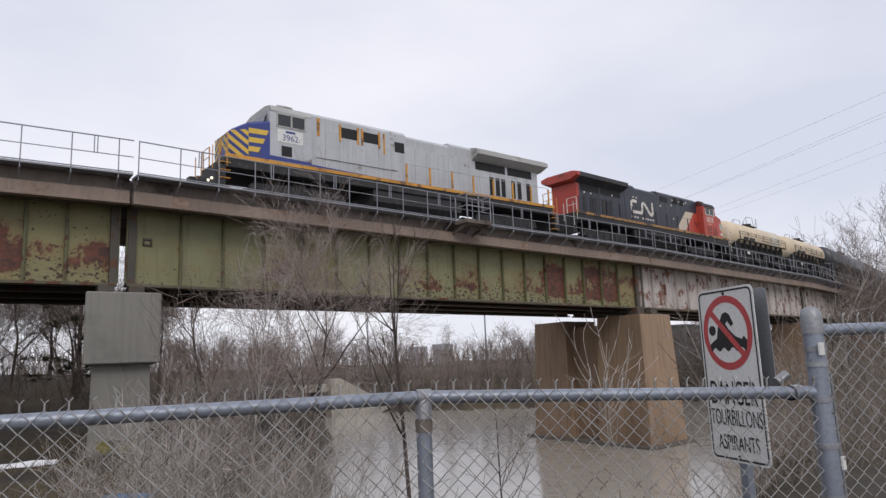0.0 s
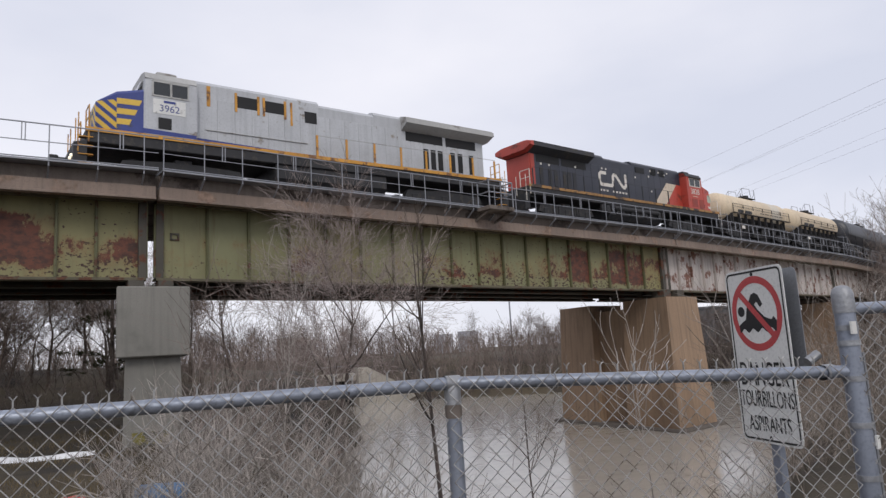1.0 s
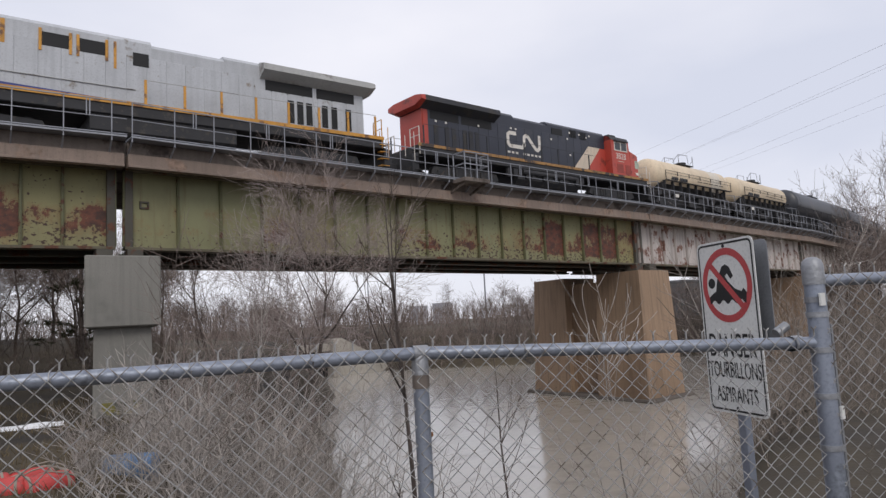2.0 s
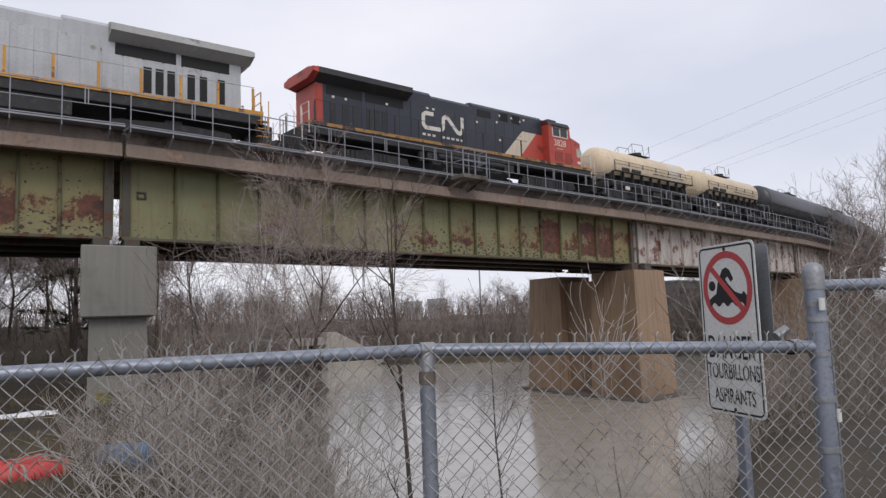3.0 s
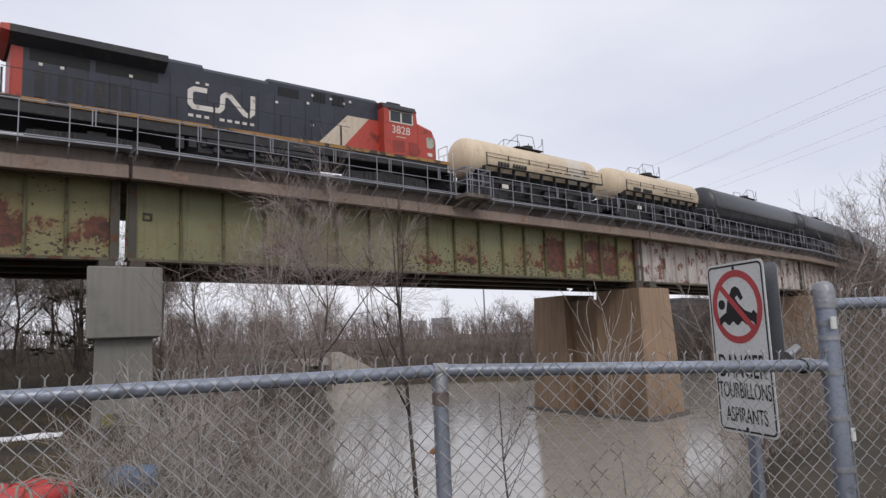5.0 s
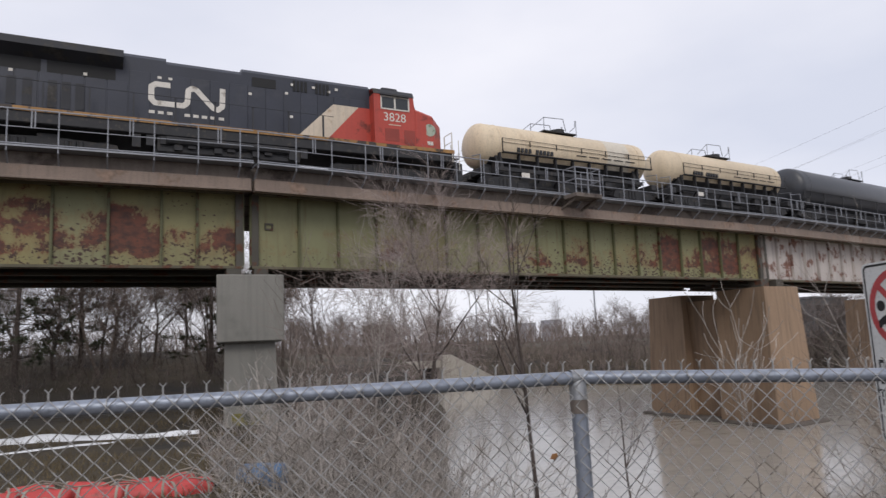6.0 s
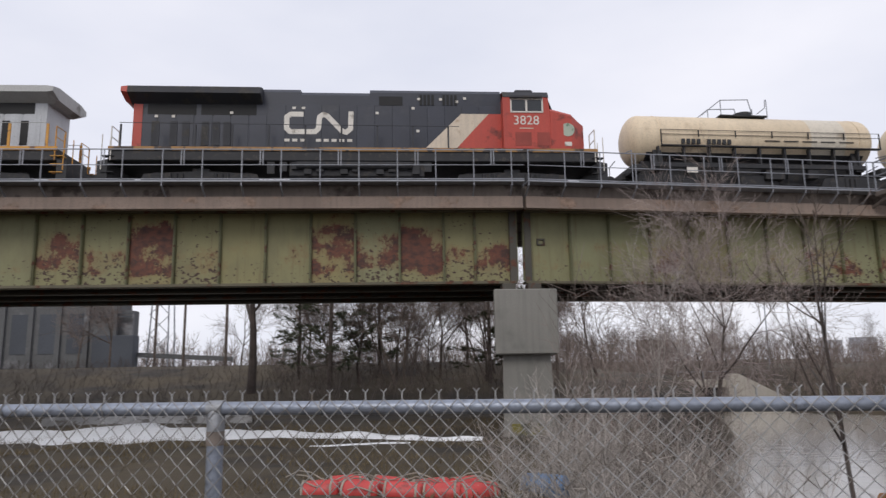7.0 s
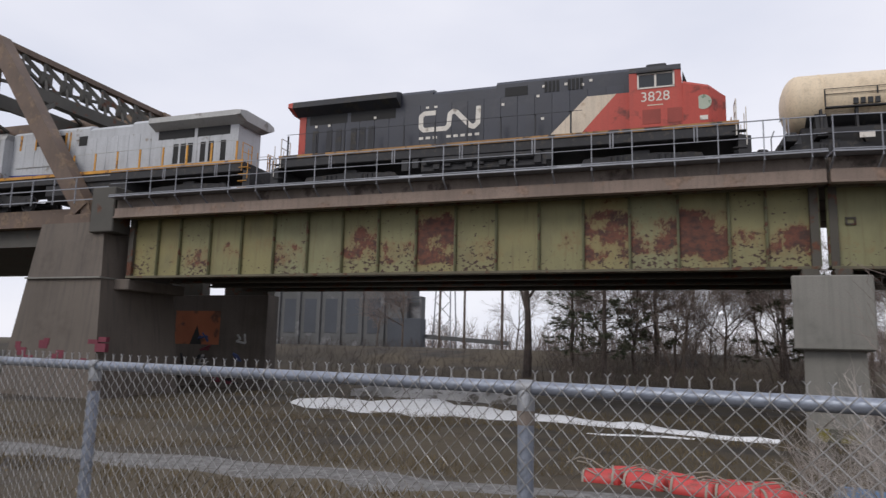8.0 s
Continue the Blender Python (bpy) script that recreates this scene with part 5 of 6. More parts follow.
part("body", Form().lathe([(-0.45, 0.0), (-0.45, 0.24), (-0.42, 0.28), (-0.15, 0.29), (-0.13, 0.30), (-0.11, 0.29), (0.15, 0.29), (0.17, 0.30), (0.19, 0.29), (0.42, 0.28), (0.45, 0.24), (0.45, 0.0)], 20, "z"), m_tarp, dr, "", True)
part("bung", Form().tube((0.12, 0, 0.44), (0.12, 0, 0.47), 0.04, n=10), m_under, dr)


def patch(name, centre, width, lift, mat, label, category, seed, n=60):
    """A thin uneven sheet on the ground along a line of (x, y), as wide as the table says."""
    f, rnd = Form(), random.Random(seed)
    m = 7
    for i in range(n + 1):
        u = i / n
        x, y, w = table([(k / (len(centre) - 1), c[0]) for k, c in enumerate(centre)], u), table([(k / (len(centre) - 1), c[1]) for k, c in enumerate(centre)], u), table(width, u)
        wa, wb = w * (0.75 + 0.6 * noise.noise((u * 9, seed, 0))), w * (0.75 + 0.6 * noise.noise((u * 9, seed, 5)))
        for j in range(m + 1):
            q = j / m
            yy = y - wa + (wa + wb) * q
            f.v.append((x, yy, height(x, yy) + 0.01 + lift * math.sin(math.pi * q) * (0.5 + abs(noise.noise((x * 0.8, yy * 0.8, seed)))) - 0.05 * (j in (0, m))))
    f.f = [(i * (m + 1) + j, (i + 1) * (m + 1) + j, (i + 1) * (m + 1) + j + 1, i * (m + 1) + j + 1) for i in range(n) for j in range(m)]
    return tagged(solid(name, f, mat, label, category, smooth=True), kind="stuff")


patch("snow_patch", [(-18.0, 29.6), (-15, 30.6), (-11.5, 30.6), (-8, 29.6), (-3.5, 27.4), (-0.5, 26.2), (2.6, 25.2)], [(0, 0.8), (0.16, 5.4), (0.34, 4.8), (0.5, 2.4), (0.66, 0.8), (0.85, 0.5), (1, 0.1)], 0.22, m_snow, "strip of old melting snow on dead grass", "snow", 3, 110)
patch("snow_patch", [(-3.5, 24.6), (-1.5, 24.5), (0, 24.2)], [(0, 0.05), (0.5, 0.25), (1, 0.05)], 0.05, m_snow, "thin remnant of old snow", "snow", 8, 24)
patch("dirty_snow_heap", [(-18, 35.5), (-15, 36.5), (-11, 36.0), (-7.5, 34.2)], [(0, 0.2), (0.35, 2.6), (0.7, 1.8), (1, 0.2)], 0.7, m_snowdirty, "heap of dirty snow and rubble", "snow heap", 5)
patch("gravel_strip", [(-16, 10.0), (-10, 11.0), (-6, 11.2), (-3, 11.6), (0, 11.8)], [(0, 2.0), (0.6, 1.7), (1, 0.4)], 0.04, m_gravel, "grey gravel track across dead grass", "gravel", 6)
gr = Form()
rnd = random.Random(5)
while len(gr.f) < 24000:
    x, y = rnd.uniform(-24, 9), rnd.uniform(6.5, 34)
    if wet(x, y) > -2 or noise.noise((x * 0.25, y * 0.25, 9)) < -0.05 or (abs(y - 11.2) < 1.6 and x < 0):
        continue
    z, h, a = height(x, y), rnd.uniform(0.05, 0.22), rnd.uniform(0, 6.28)
    w, l = 0.012, rnd.uniform(-0.12, 0.12)
    gr.add([(x - w * math.cos(a), y - w * math.sin(a), z - 0.01), (x + w * math.cos(a), y + w * math.sin(a), z - 0.01), (x + l, y + l * 0.5, z + h)], [(0, 1, 2)])
tagged(solid("dry_grass", gr, m_grassblade, "flattened straw-coloured winter grass", "grass"), kind="stuff")


# ---------------------------------------------------------------- trees and brush
def grow(wood, twigs, p, d, length, r, level, rnd, up=0.10, kids=(5, 5, 5, 4), bend=0.16, thin=0.35, fine=0.006, reach=(0.42, 0.68)):
    """One limb in bent pieces, and the limbs that leave it."""
    n = 5 if level == 0 else 4 if level == 1 else 3
    step = length / n
    p, d = Vector(p), Vector(d).normalized()
    r_end = max(fine, r * thin)
    joints = [(p.copy(), d.copy(), r)]
    for i in range(n):
        d = (d + Vector((rnd.gauss(0, bend), rnd.gauss(0, bend), rnd.gauss(0, bend * 0.6) + up))).normalized()
        q = p + d * step
        ra, rb = r + (r_end - r) * i / n, r + (r_end - r) * (i + 1) / n
        (wood if level < 2 else twigs).tube(p, q, ra, rb, n=7 if level == 0 else 5 if level == 1 else 3, cap=False)
        p = q
        joints.append((p.copy(), d.copy(), rb))
    if level >= len(kids):
        return
    for k in range(kids[level]):
        u = rnd.uniform(0.32 if level == 0 else 0.2, 1.0) if k else 1.0
        i = min(int(u * n), n - 1)
        f = u * n - i
        b = joints[i][0].lerp(joints[i + 1][0], f)
        dd, rr = joints[i][1], joints[i][2] + (joints[i + 1][2] - joints[i][2]) * f
        side = dd.orthogonal().normalized()
        side.rotate(Matrix.Rotation(rnd.uniform(0, 6.283), 3, dd))
        ang = rnd.uniform(0.45, 0.95) if k else rnd.uniform(0.05, 0.3)
        nd = dd * math.cos(ang) + side * math.sin(ang)
        grow(wood, twigs, b, nd, length * rnd.uniform(*reach), max(fine, rr * rnd.uniform(0.5, 0.75)), level + 1, rnd, up, kids, bend * 1.1, thin, fine, (min(0.42, reach[0] * 1.5), min(0.68, reach[1] * 1.5)))


def bare_tree(name, label, seed, tall, r, kids, bark, twig, up=0.10, bend=0.13, lean=(0, 0, 1), fine=0.008, at=None, group="trees", reach=(0.42, 0.68)):
    rnd = random.Random(seed)
    wood, twigs = Form(), Form()
    wood.lathe([(-0.6, r * 1.5), (0.0, r * 1.35), (0.4, r)], 8, "z")
    grow(wood, twigs, (0, 0, 0.3), lean, tall * 0.62, r, 0, rnd, up, kids, bend, 0.3, fine, reach)
    t = thing(name, label, "tree", group, at=at)
    part("trunk", wood, bark, t, "", True)
    tagged(part("crown", twigs, twig, t, "bare fine twigs"), kind="stuff")
    return t


def on_ground(x, y, turn=0.0, size=1.0, sink=0.1):
    return Matrix.Translation((x, y, height(x, y) - sink)) @ Matrix.Rotation(radians(turn), 4, "Z") @ Matrix.Scale(size, 4)


m_crowntwig = material("purplish_grey_twigs", (0.43, 0.355, 0.33), 0.9, 0, None, 0, 3, 30, 0.2, 0, island=0.5)
# the bare tree before the girders, and slim saplings nearer the fence
bare_tree("bare_tree", "spreading bare tree with a haze of fine twigs before the bridge", 21, 9.8, 0.13, (9, 9, 9, 8), m_barkdark, m_crowntwig, 0.04, 0.11, (0.26, 0.02, 1), 0.0044, on_ground(9.75, 23.0, 0, 1.0, 0.3), reach=(0.42, 0.66))
bare_tree("sapling", "slim dark bare sapling with a forked stem behind the fence", 5, 10.2, 0.048, (16, 5, 3), m_barkdark, m_bark, 0.10, 0.025, (-0.03, 0, 1), 0.0035, on_ground(4.94, 7.6, 0), reach=(0.10, 0.24))
bare_tree("sapling", "thin bare sapling by the river bank", 9, 8.0, 0.030, (11, 4, 2), m_barkdark, m_bark, 0.06, 0.09, (0.06, 0, 1), 0.003, on_ground(6.55, 7.9, 10), reach=(0.15, 0.3))
bare_tree("sapling", "pale bare sapling with whip-like stems", 14, 8.4, 0.034, (9, 5, 3), m_brush, m_brush, 0.14, 0.10, (0.05, 0, 1), 0.005, on_ground(6.2, 17.0, 100), reach=(0.22, 0.45))
bare_tree("sapling", "pale bare sapling before the river pier", 15, 3.3, 0.024, (7, 5, 3), m_brush, m_brush, 0.10, 0.12, (-0.10, 0, 1), 0.0035, on_ground(6.8, 5.9, 10))
bare_tree("sapling", "thin dark sapling beside the grey pier", 16, 5.0, 0.045, (7, 5, 4), m_bark, m_twig, 0.15, 0.10, (0.05, 0, 1), 0.007, on_ground(7.6, 26.0, 70))
lf = thing("dry_leaf", "curled dry brown leaf caught on a twig", "leaf", at=pose(4.75, 7.2, 0.18, 20, 30, 0))
part("blade", Form().add([(0, 0, 0.06), (0.045, 0.01, 0.02), (0.03, 0.02, -0.05), (0, 0, -0.03), (-0.035, 0.015, -0.05), (-0.05, 0.01, 0.02)], [(0, 1, 3), (1, 2, 3), (0, 3, 5), (3, 4, 5)]), m_leaf, lf)


def thicket(name, label, seed, count, place, tall, mat, r=0.009, twigs=9, spread=0.28):
    """Dense upright and arching stems with side twigs, as one mass."""
    f, rnd = Form(), random.Random(seed)
    done = 0
    while done < count:
        x, y = place(rnd)
        if wet(x, y) > 0.2:
            continue
        done += 1
        h = rnd.uniform(*tall)
        p = Vector((x, y, height(x, y) - 0.05))
        d = Vector((rnd.gauss(0, spread), rnd.gauss(0, spread), 1)).normalized()
        rr = r * rnd.uniform(0.6, 1.4) * (0.6 + h / 5)
        n = 6
        for i in range(n):
            d = (d + Vector((rnd.gauss(0, 0.12), rnd.gauss(0, 0.12), rnd.gauss(0.0, 0.05)))).normalized()
            q = p + d * h / n
            f.tube(p, q, rr * (1 - 0.13 * i), rr * (1 - 0.13 * (i + 1)), n=3, cap=False)
            for k in range(twigs // n + (rnd.random() < (twigs % n) / n)):
                e = (d * 0.8 + Vector((rnd.gauss(0, 0.7), rnd.gauss(0, 0.7), rnd.gauss(0.15, 0.35)))).normalized()
                a = p.lerp(q, rnd.random())
                b = a + e * h * rnd.uniform(0.07, 0.2)
                c = b + (e + Vector((rnd.gauss(0, 0.3), rnd.gauss(0, 0.3), 0.15))).normalized() * h * rnd.uniform(0.05, 0.14)
                f.tube(a, b, rr * 0.45, rr * 0.33, n=3, cap=False)
                f.tube(b, c, rr * 0.33, rr * 0.2, n=3, cap=False)
            p = q
    return tagged(solid(name, f, mat, label, "brush"), kind="stuff")


def wedge(lo, hi, near, far):
    """A place between two bearings (x over y) and two distances from the fence's lookout."""
    def pick(rnd):
        y = near + (far - near) * rnd.random() ** 0.8
        return rnd.uniform(lo, hi) * y, y
    return pick


m_bankstem = material("grey_brown_stems", (0.27, 0.225, 0.19), 0.9, 0, None, 0, 3, 30, 0.2, 0, island=0.6)
thicket("riverside_brush", "dense pale dead stems and briars on the river bank", 31, 620, wedge(0.215, 0.475, 9.0, 23), (0.7, 2.7), m_brush, 0.0140, 13, 0.50)
thicket("slope_brush", "tangled dead stems on the slope below the fence", 37, 180, wedge(0.11, 0.30, 8.5, 16), (0.5, 1.6), m_brush, 0.011, 12, 0.5)
thicket("arching_brush", "long arching pale stems with side twigs on the slope", 55, 46, wedge(0.19, 0.47, 8.8, 13.5), (1.8, 3.4), m_brush, 0.0115, 24, 0.5)
thicket("water_edge_brush", "tall leaning stems at the edge of the river", 56, 110, wedge(0.40, 0.56, 10, 21), (2.6, 4.6), m_brush, 0.0085, 22, 0.38)
thicket("tall_brush", "tall thin bare shoots beside the grey pier", 32, 60, wedge(0.23, 0.47, 14, 26), (2.4, 5.0), m_twig, 0.011, 18, 0.18)
thicket("low_brush", "sparse dead stems on the near bank", 33, 260, wedge(0.45, 1.35, 7.0, 12.0), (0.4, 1.5), m_brush, 0.009, 12, 0.4)
thicket("bank_brush", "tangled brown brush on the near bank", 34, 1100, lambda r: (lambda y: (y * r.uniform(1.42, 3.2), y))(r.uniform(4.5, 13.0)), (0.6, 2.4), m_bankstem, 0.0075, 15, 0.4)
thicket("bank_shoots", "pale whip shoots rising from the near bank", 35, 34, lambda r: (lambda y: (y * r.uniform(1.5, 2.4), y))(r.uniform(6.5, 12.5)), (2.4, 4.4), m_brush, 0.007, 18, 0.14)
thicket("grass_brush", "low bramble on the slope by the pier", 36, 180, lambda r: (lambda y: (y * r.uniform(0.14, 0.30), y))(r.uniform(15, 25)), (0.3, 1.0), m_brush, 0.009, 9, 0.5)

thicket("understory", "dark tangled understory brush below the woods", 38, 240, lambda r: (lambda y: (r.uniform(-0.19, 0.24) * y, y))(r.uniform(42, 60)), (1.2, 4.0), m_bark, 0.018, 15, 0.35)
thicket("far_bank_brush", "grey-brown bare brush along the far river bank", 39, 620, lambda r: (lambda s, d: (37 + 0.78 * s + 0.62 * d, 77 - 0.62 * s + 0.78 * d))(r.uniform(-30, 60), r.uniform(1, 16)), (1.5, 4.5), m_twig, 0.030, 14, 0.4)

# woods behind the bridge and on the far bank, from a few kinds of tree
KINDS = [bare_tree("bare_tree", "tall bare winter tree behind the bridge", 40 + k, 12.0, 0.15, (8, 7, 6, 4), m_barkdark if k % 2 else m_bark, m_twig, 0.08 if k % 2 else 0.04, 0.16, (0.05 * (k - 2), 0.02, 1), 0.011, on_ground(x, y, 40 * k, s), "woods")
         for k, (x, y, s) in enumerate(((-0.8, 46, 0.8), (-3.2, 47, 0.75), (10.6, 48, 0.7), (14.5, 52, 0.8), (2.4, 49, 0.7)))]
rnd = random.Random(77)
spots = []
for x, y in ((-26, 62), (-30.5, 66), (-14.6, 62), (12, 44), (8, 52), (17, 58), (22, 64), (5, 56), (-6.5, 60), (0, 64), (11, 66), (25, 72), (29, 80), (19, 74)):
    spots.append((x, y, rnd.uniform(0.75, 1.1) * (0.45 if x > 0.22 * y else 1.0)))
for k in range(20):
    y = rnd.uniform(45, 74)
    spots.append((rnd.uniform(-0.185, 0.2) * y, y, rnd.uniform(0.6, 1.0)))
for k in range(56):
    s = rnd.uniform(-26, 78)
    d = rnd.uniform(2, 26)
    spots.append((37 + 0.78 * s + 0.62 * d, 77 - 0.62 * s + 0.78 * d, rnd.uniform(0.45, 0.75) if s < 40 else rnd.uniform(0.6, 0.95)))
for k in range(26):
    spots.append((rnd.uniform(-16, 60), rnd.uniform(90, 150), rnd.uniform(0.5, 0.85)))
for x, y, s in ((78, 36, 1.45), (84, 33, 1.9), (90, 37, 1.9), (96, 30, 1.9), (104, 40, 2.1), (110, 48, 2.0)):
    spots.append((x, y, s))
for x, y, s in spots:
    copy_thing(rnd.choice(KINDS), on_ground(x, y, rnd.uniform(0, 360), s))


def pine(seed, tall, at, label):
    rnd = random.Random(seed)
    wood, green = Form(), Form()
    wood.tube((0, 0, -0.5), (0.1, 0, tall * 0.6), 0.17, 0.10, n=7).tube((0.1, 0, tall * 0.6), (0.0, 0.05, tall), 0.10, 0.02, n=5)
    for k in range(46):
        h = tall * rnd.uniform(0.14, 1.0)
        a = rnd.uniform(0, 6.283)
        L = (tall * 0.30) * (1.1 - h / tall) ** 0.6 * rnd.uniform(0.6, 1.1) + 0.3
        b = Vector((0.06, 0, h))
        e = b + Vector((math.cos(a) * L, math.sin(a) * L, rnd.uniform(-0.1, 0.35) * L))
        wood.tube(b, e, 0.035, 0.012, n=3, cap=False)
        for j in range(7):
            c = b.lerp(e, rnd.uniform(0.4, 1.05)) + Vector((rnd.gauss(0, 0.16), rnd.gauss(0, 0.16), rnd.gauss(0.05, 0.1)))
            for q in range(26):
                d = Vector((rnd.gauss(0, 1), rnd.gauss(0, 1), rnd.gauss(0.25, 0.7))).normalized() * rnd.uniform(0.2, 0.42)
                w = d.orthogonal().normalized() * 0.026
                green.add([c - w, c + w, c + d], [(0, 1, 2)])
    t = thing("pine_tree", label, "pine tree", "pines", at=at)
    part("trunk", wood, m_barkdark, t)
    tagged(part("crown", green, m_needle, t, "dark green needle clumps"), kind="stuff")
    return t


bare_tree("bare_tree", "thick dark leaning trunk at the edge of the woods", 61, 15.0, 0.30, (7, 6, 5, 3), m_barkdark, m_twig, 0.10, 0.05, (0.10, 0, 1), 0.012, on_ground(-9.75, 44.0, 0, 1.0, 0.3), "woods")
p1 = pine(3, 10.5, on_ground(-5.0, 45.0), "dark green pine with ragged needle clumps")
copy_thing(p1, on_ground(-1.9, 50.0, 130, 1.05))
copy_thing(p1, on_ground(5.6, 46.0, 250, 0.95))
copy_thing(p1, on_ground(-7.6, 49.0, 70, 0.8))
thicket("bank_undergrowth", "brown leafless undergrowth at the edge of the woods", 51, 900, lambda r: (lambda y: (r.uniform(-0.19, 0.24) * y, y))(r.uniform(40, 66)), (0.5, 1.7), m_twig, 0.012, 16, 0.35)
thicket("slope_undergrowth", "low brown undergrowth on the slope before the buildings", 54, 1500, lambda r: (lambda y: (r.uniform(-0.8, -0.17) * y, y))(r.uniform(40, 62)), (0.3, 1.1), m_barkdark, 0.012, 14, 0.4)
thicket("far_undergrowth", "brown leafless undergrowth along the far bank", 52, 1200, lambda r: (lambda s, d: (37 + 0.78 * s + 0.62 * d, 77 - 0.62 * s + 0.78 * d))(r.uniform(-20, 80), r.uniform(0.5, 14)), (1.2, 4.6), m_twig, 0.022, 16, 0.3)
thicket("distant_woods", "hazy brown line of distant winter woods", 53, 1900, lambda r: (r.uniform(-100, 150), r.uniform(112, 170)), (3.2, 6.5), m_twig, 0.045, 12, 0.22)

# ---------------------------------------------------------------- buildings and walls beyond
wall = thing("retaining_wall", "dark graffiti-covered concrete abutment wall under the bridge", "wall")
# The bridge's shade on this face is part of its base colour.
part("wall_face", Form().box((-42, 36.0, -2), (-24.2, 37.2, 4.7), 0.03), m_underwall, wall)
part("bearing_block", Form().box((-31.8, 36.2, 4.7), (-29.3, 37.0, 7.6), 0.03), m_inner, wall)
part("bearing_block", Form().box((-27.6, 36.2, 4.7), (-24.4, 37.0, 7.6), 0.03), m_inner, wall)
part("mural", Form().box((-31.0, 35.985, 1.6), (-27.6, 36.01, 3.7)), m_orange, wall, "faded orange painted mural")
part("mural_shape", Form().prism([(-29.8, 1.6), (-28.9, 1.6), (-29.3, 2.8)], 35.975, 35.99), m_dark, wall)
rnd = random.Random(9)
for k in range(26):
    x, z = rnd.uniform(-38, -24.8), rnd.uniform(-0.6, 2.2)
    pts = [(x + rnd.uniform(-0.5, 0.5), z + rnd.uniform(-0.35, 0.35)) for _ in range(5)]
    f = Form()
    for a, b in zip(pts, pts[1:]):
        f.tube((a[0], 35.99, a[1]), (b[0], 35.99, b[1]), 0.07, n=5)
    part("graffiti", f, m_graf[k % 4], wall)
plant = thing("industrial_building", "grey concrete industrial building with blue-grey cladding", "building")
part("main_wall", Form().box((-52, 75, 0), (-30.9, 79, 8.9), 0.05), m_bldg, plant)
part("side_wing", Form().box((-30.9, 75.6, 0), (-29.4, 77.2, 7.95), 0.05), m_bldg, plant)
part("cladding", Form().box((-33.2, 74.6, 1.6), (-28.9, 76.2, 5.25), 0.03), m_bldgblue, plant, "blue-grey metal cladding")
part("roof_edge", Form().box((-52.2, 74.8, 8.9), (-30.8, 79.2, 9.2)), m_bldgblue, plant)
for k in range(6):
    part("window", Form().box((-50.5 + k * 2.9, 74.94, 3.4), (-48.6 + k * 2.9, 75.02, 7.6)), m_bldgblue, plant)
for k in range(8):
    part("pilaster", Form().box((-51.6 + k * 2.9, 74.7, 0), (-51.1 + k * 2.9, 75.0, 8.9)), m_bldg, plant)
for z in (7.2, 7.55):
    part("ledge", Form().box((-34.5, 74.85, z), (-29.3, 75.0, z + 0.12)), m_bldgblue, plant)
part("pipe_bridge", Form().beam((-29.3, 76, 3.2), (-19, 77, 2.6), 0.6, 0.5), m_bldg, plant)
pole_at = ((-26.4, 74, 11), (-22.8, 72, 10), (-17.0, 66, 12))
for x, y, h in pole_at:
    p = thing("utility_pole", "weathered grey utility pole behind the trees", "pole", "poles", at=on_ground(x, y))
    part("shaft", Form().tube((0, 0, -0.5), (0, 0, h), 0.16, 0.11, n=8), m_bark, p)
    part("crossarm", Form().box((-1.1, -0.06, h - 1.0), (1.1, 0.06, h - 0.85)), m_bark, p)
twr = thing("lattice_tower", "grey steel lattice tower beyond the woods", "tower", at=on_ground(-28.5, 82))
for a, b in ((-1, -1), (1, -1), (1, 1), (-1, 1)):
    part("leg", Form().beam((a * 1.2, b * 1.2, 0), (a * 0.7, b * 0.7, 15), 0.12, 0.12), m_galv, twr)
for k in range(6):
    z = 1.5 + 2.3 * k
    part("brace", Form().beam((-1.15, -1.15, z), (1.0, -1.0, z + 2.2), 0.07, 0.07).beam((1.15, -1.15, z), (-1.0, -1.0, z + 2.2), 0.07, 0.07), m_galv, twr)
m_pale = material("pale_outfall_concrete", (0.42, 0.39, 0.34), 0.85, 0, (0.28, 0.25, 0.21), 0.4, 0.5, 15, 0.1, 0.2, 30, 0.4, 0.3)
dam = thing("outfall_structure", "pale concrete outfall structure with a sloping wing wall", "outfall", at=pose(-1.1, 0, 0.35))
part("wing_wall", Form().prism([(36.6, -5.5), (36.6, -0.3), (38.1, -0.3), (44.0, -3.3), (45.6, -5.5)], 74.6, 75.4), m_pale, dam)
part("headwall", Form().box((30.8, 73.2, -1.7), (36.6, 74.2, -0.85), 0.03), m_pale, dam)
part("side_wall", Form().box((35.9, 72.6, -5.5), (36.7, 75.4, -0.3), 0.03), m_pale, dam)
part("culvert_shadow", Form().box((31.0, 74.2, -5), (35.9, 79, -1.7)), m_dark, dam)
part("railing", Form().beam((30.8, 73.6, 0.0), (36.4, 73.6, 0.0), 0.06, 0.06).beam((30.8, 73.6, -0.9), (30.8, 73.6, 0.0), 0.06, 0.06).beam((33.6, 73.6, -0.9), (33.6, 73.6, 0.0), 0.06, 0.06), m_galv, dam)


def far_block(x, y, w, d, h, mat, label):
    b = thing("apartment_building", label, "building", "far buildings", at=pose(x, y, 2, 0, 0, 12))
    part("wall", Form().box((0, 0, -4), (w, d, h), 0.05), mat, b)
    part("roof", Form().box((-0.1, -0.1, h), (w + 0.1, d + 0.1, h + 0.3)), mat, b)
    me = Form().box((0, -0.06, 0), (1.3, 0.02, 1.4)).mesh("window", m_window)
    for r in range(int(h / 3)):
        for c in range(int(w / 2.6)):
            part("window", me, None, b).location = (0.7 + c * 2.6, 0, 0.9 + r * 3)


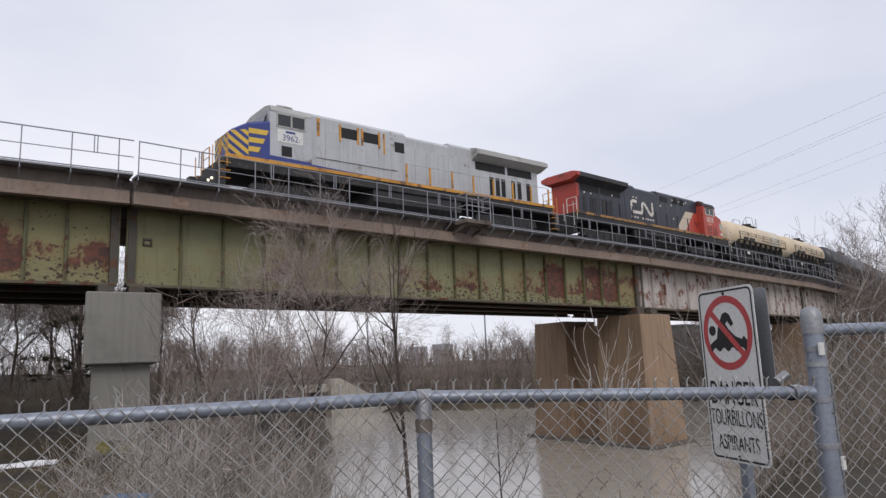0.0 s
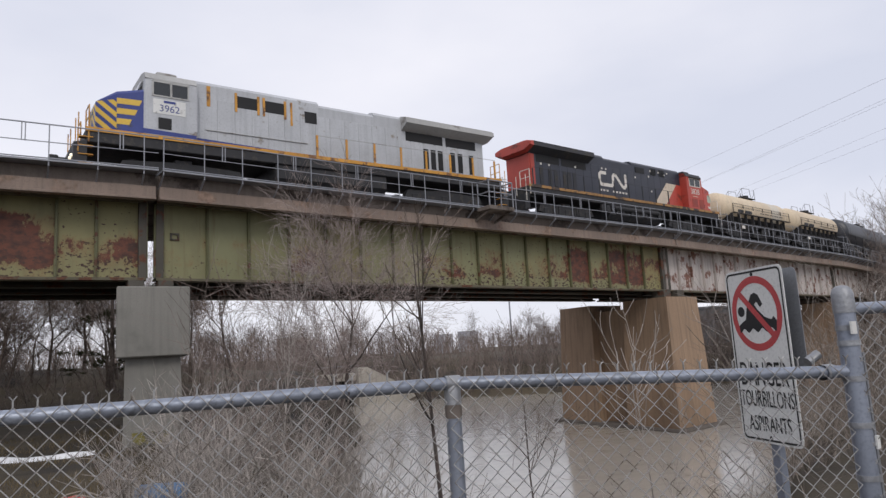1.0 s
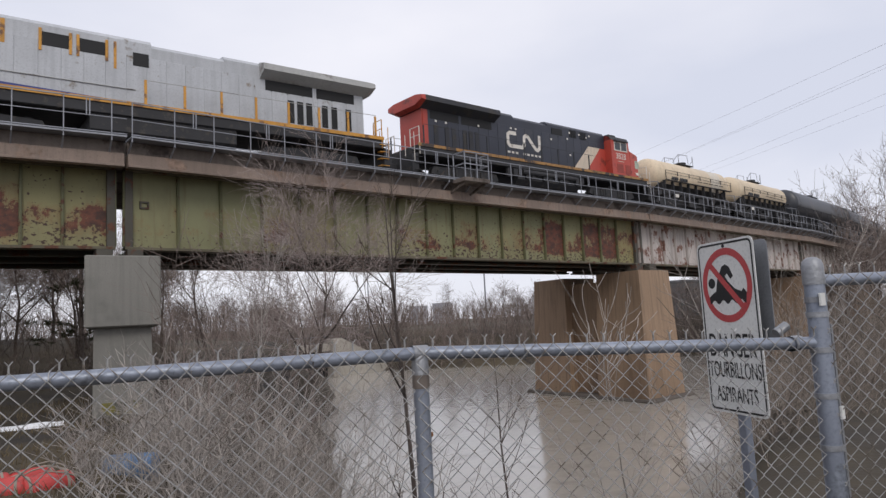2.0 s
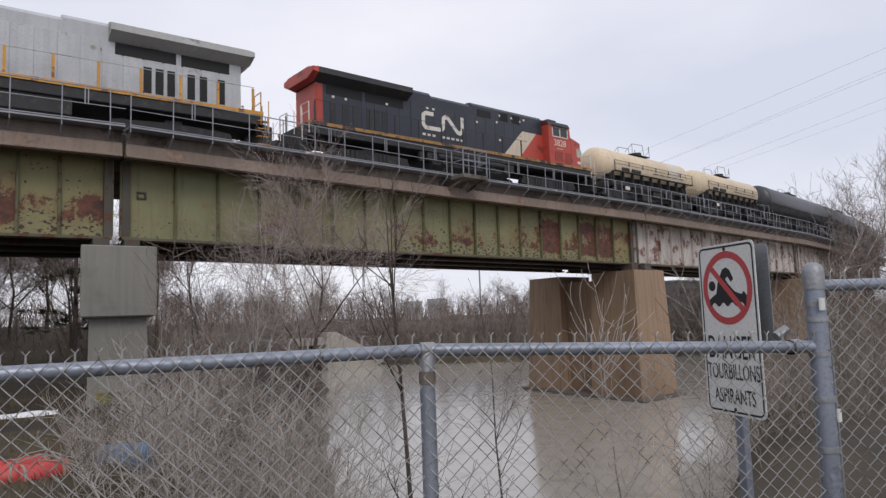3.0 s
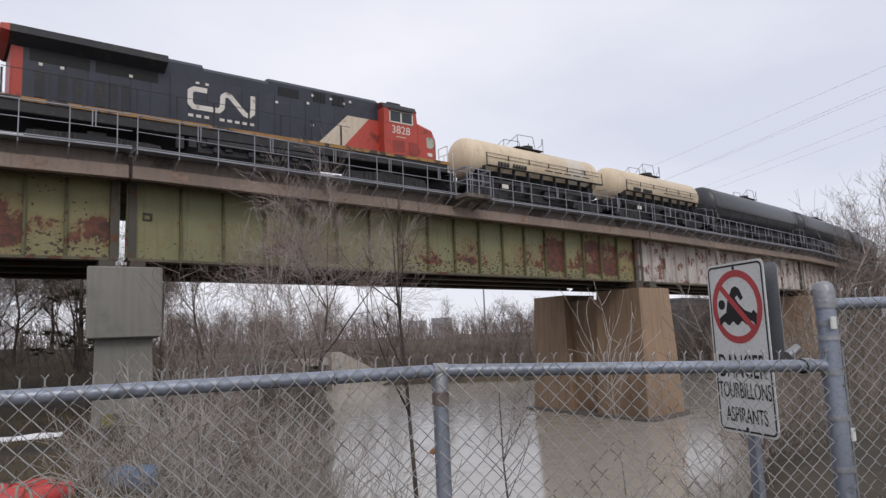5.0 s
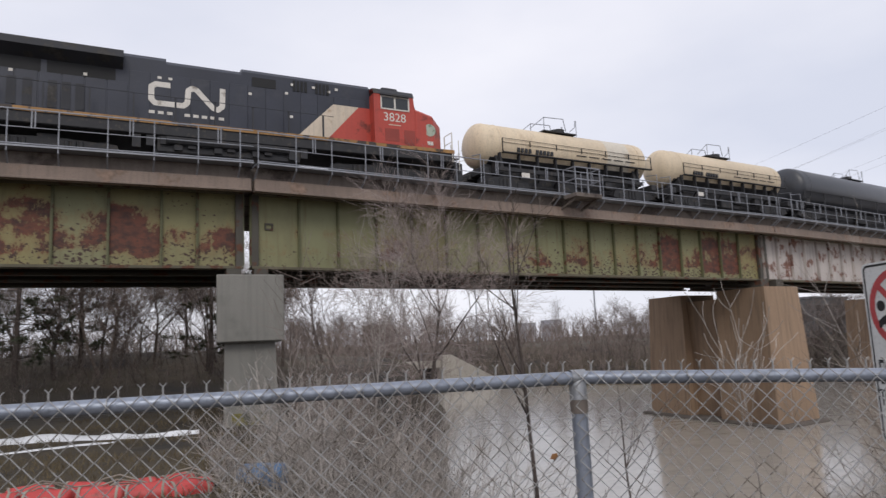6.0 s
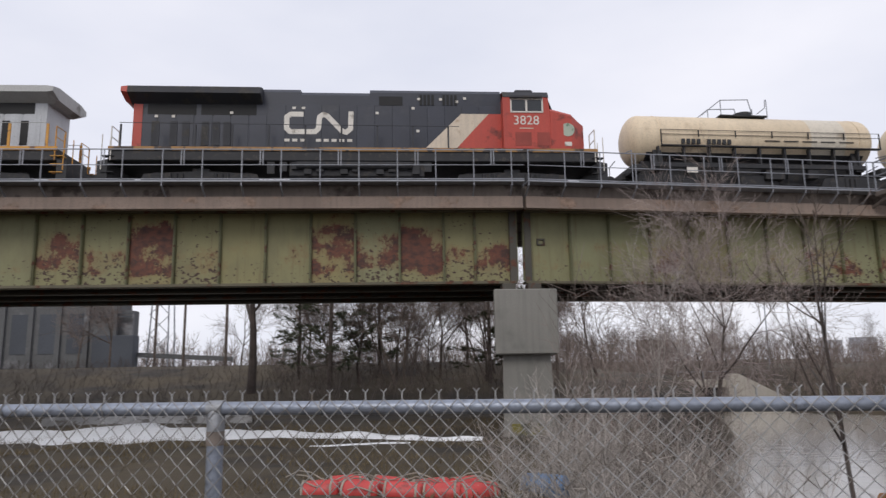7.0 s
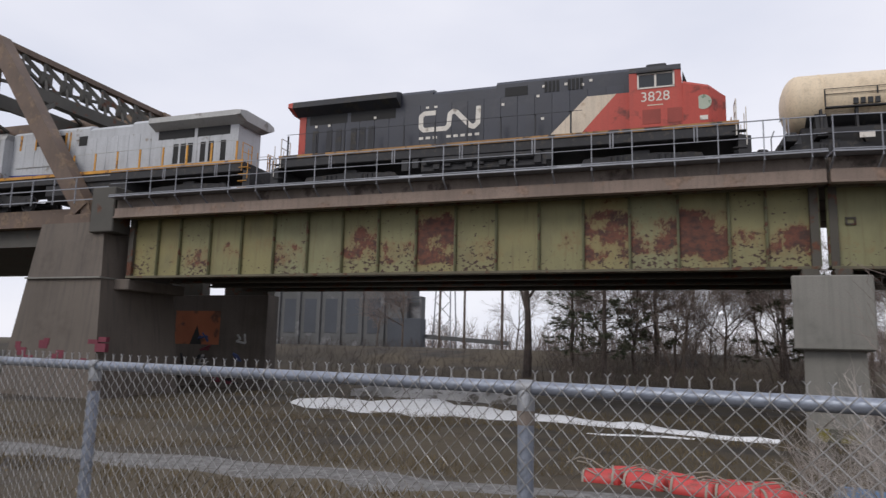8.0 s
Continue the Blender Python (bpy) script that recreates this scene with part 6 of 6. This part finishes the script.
# Tower colour is paled to hold the haze of distance.
m_hazewall = material("haze_paled_concrete", (0.42, 0.42, 0.45), 0.9, 0, None, 0, 0.5, 10, 0.1, 0.1)
far_block(129.2, 200, 4.5, 5, 4.6, m_hazewall, "grey apartment tower beyond the far woods")
far_block(139.3, 200, 5.5, 5, 5.4, m_hazewall, "grey apartment tower beyond the far woods")
far_block(72.4, 200, 8.0, 6, 5.5, m_brick, "low brown apartment block beyond the far woods")
far_block(84, 60, 11, 9, 3.2, m_bldg, "small grey house on the far bank")
pole = thing("utility_pole", "tall thin lamp pole on the far bank", "pole", "poles", at=on_ground(70, 128))
part("shaft", Form().tube((0, 0, -0.5), (0, 0, 14), 0.16, 0.10, n=8), m_galv, pole)
part("arm", Form().tube((0, 0, 14), (-1.6, 0, 14.3), 0.06, n=6), m_galv, pole)
LINES = (((93.4, 69.4), (83.0, 35.2)), ((102.8, 70.9), (88.7, 33.5)), ((101.7, 66.7), (90.2, 34.1)), ((115.9, 72.4), (101.8, 38.9)), ((121.9, 77.4), (107.7, 41.3)))
ends = []
for a, b in LINES:
    a, b = Vector((*a, 29.6)), Vector((*b, 29.6))
    far, near = a + (a - b) * 3.4, b + (b - a) * 1.3
    ends.append((far, near))
    pts = [far.lerp(near, i / 30) - Vector((0, 0, 1.2 * math.sin(math.pi * i / 30))) for i in range(31)]
    solid("power_line", Form().path(pts, 0.013, 3), m_inner, "thin overhead power cable against the sky", "cable", "power lines")
for side_of in (0, 1):
    pts = [e[side_of] for e in ends]
    mid = sum(pts, Vector()) / 5
    pyl = thing("transmission_pole", "tall steel transmission pole with a wide crossarm", "pole", "power poles")
    part("mast", Form().tube((mid.x, mid.y, -3), (mid.x, mid.y, 29.6), 0.35, 0.2, n=8), m_galv, pyl)
    part("crossarm", Form().path([*sorted(pts, key=lambda p: p.x)], 0.12, 6), m_galv, pyl)


# ---------------------------------------------------------------- motion of the train
def motions():
    times = [0.0, 0.5, 1.0, 1.5, 2.0, 2.5, 3.0, 3.5, 4.0, 4.5, 5.0, 5.5, 6.0, 6.5, 7.0, 7.5, 8.0]
    for ob, off, back, half in TRAIN:
        rows = []
        for t in times:
            s = 29.72 - 6.09 * t - 0.006 * t * t + off
            (xa, ya, _), (xb, yb, _) = track(s - half), track(s + half)
            rows.append((t, pose((xa + xb) / 2, (ya + yb) / 2, RAIL_Z, 0, 0, math.degrees(math.atan2(yb - ya, xb - xa)) + (180 if back else 0))))
        walk(ob, rows)
    turns = [0.1 * k for k in range(81)]
    for ob, place in WHEELS:
        ahead = -1 if ob.parent.parent is not lead else 1
        walk(ob, [(t, Matrix.Translation(place) @ Euler((0, ahead * 6.09 * t / 0.49, 0)).to_matrix().to_4x4()) for t in turns])


motions()
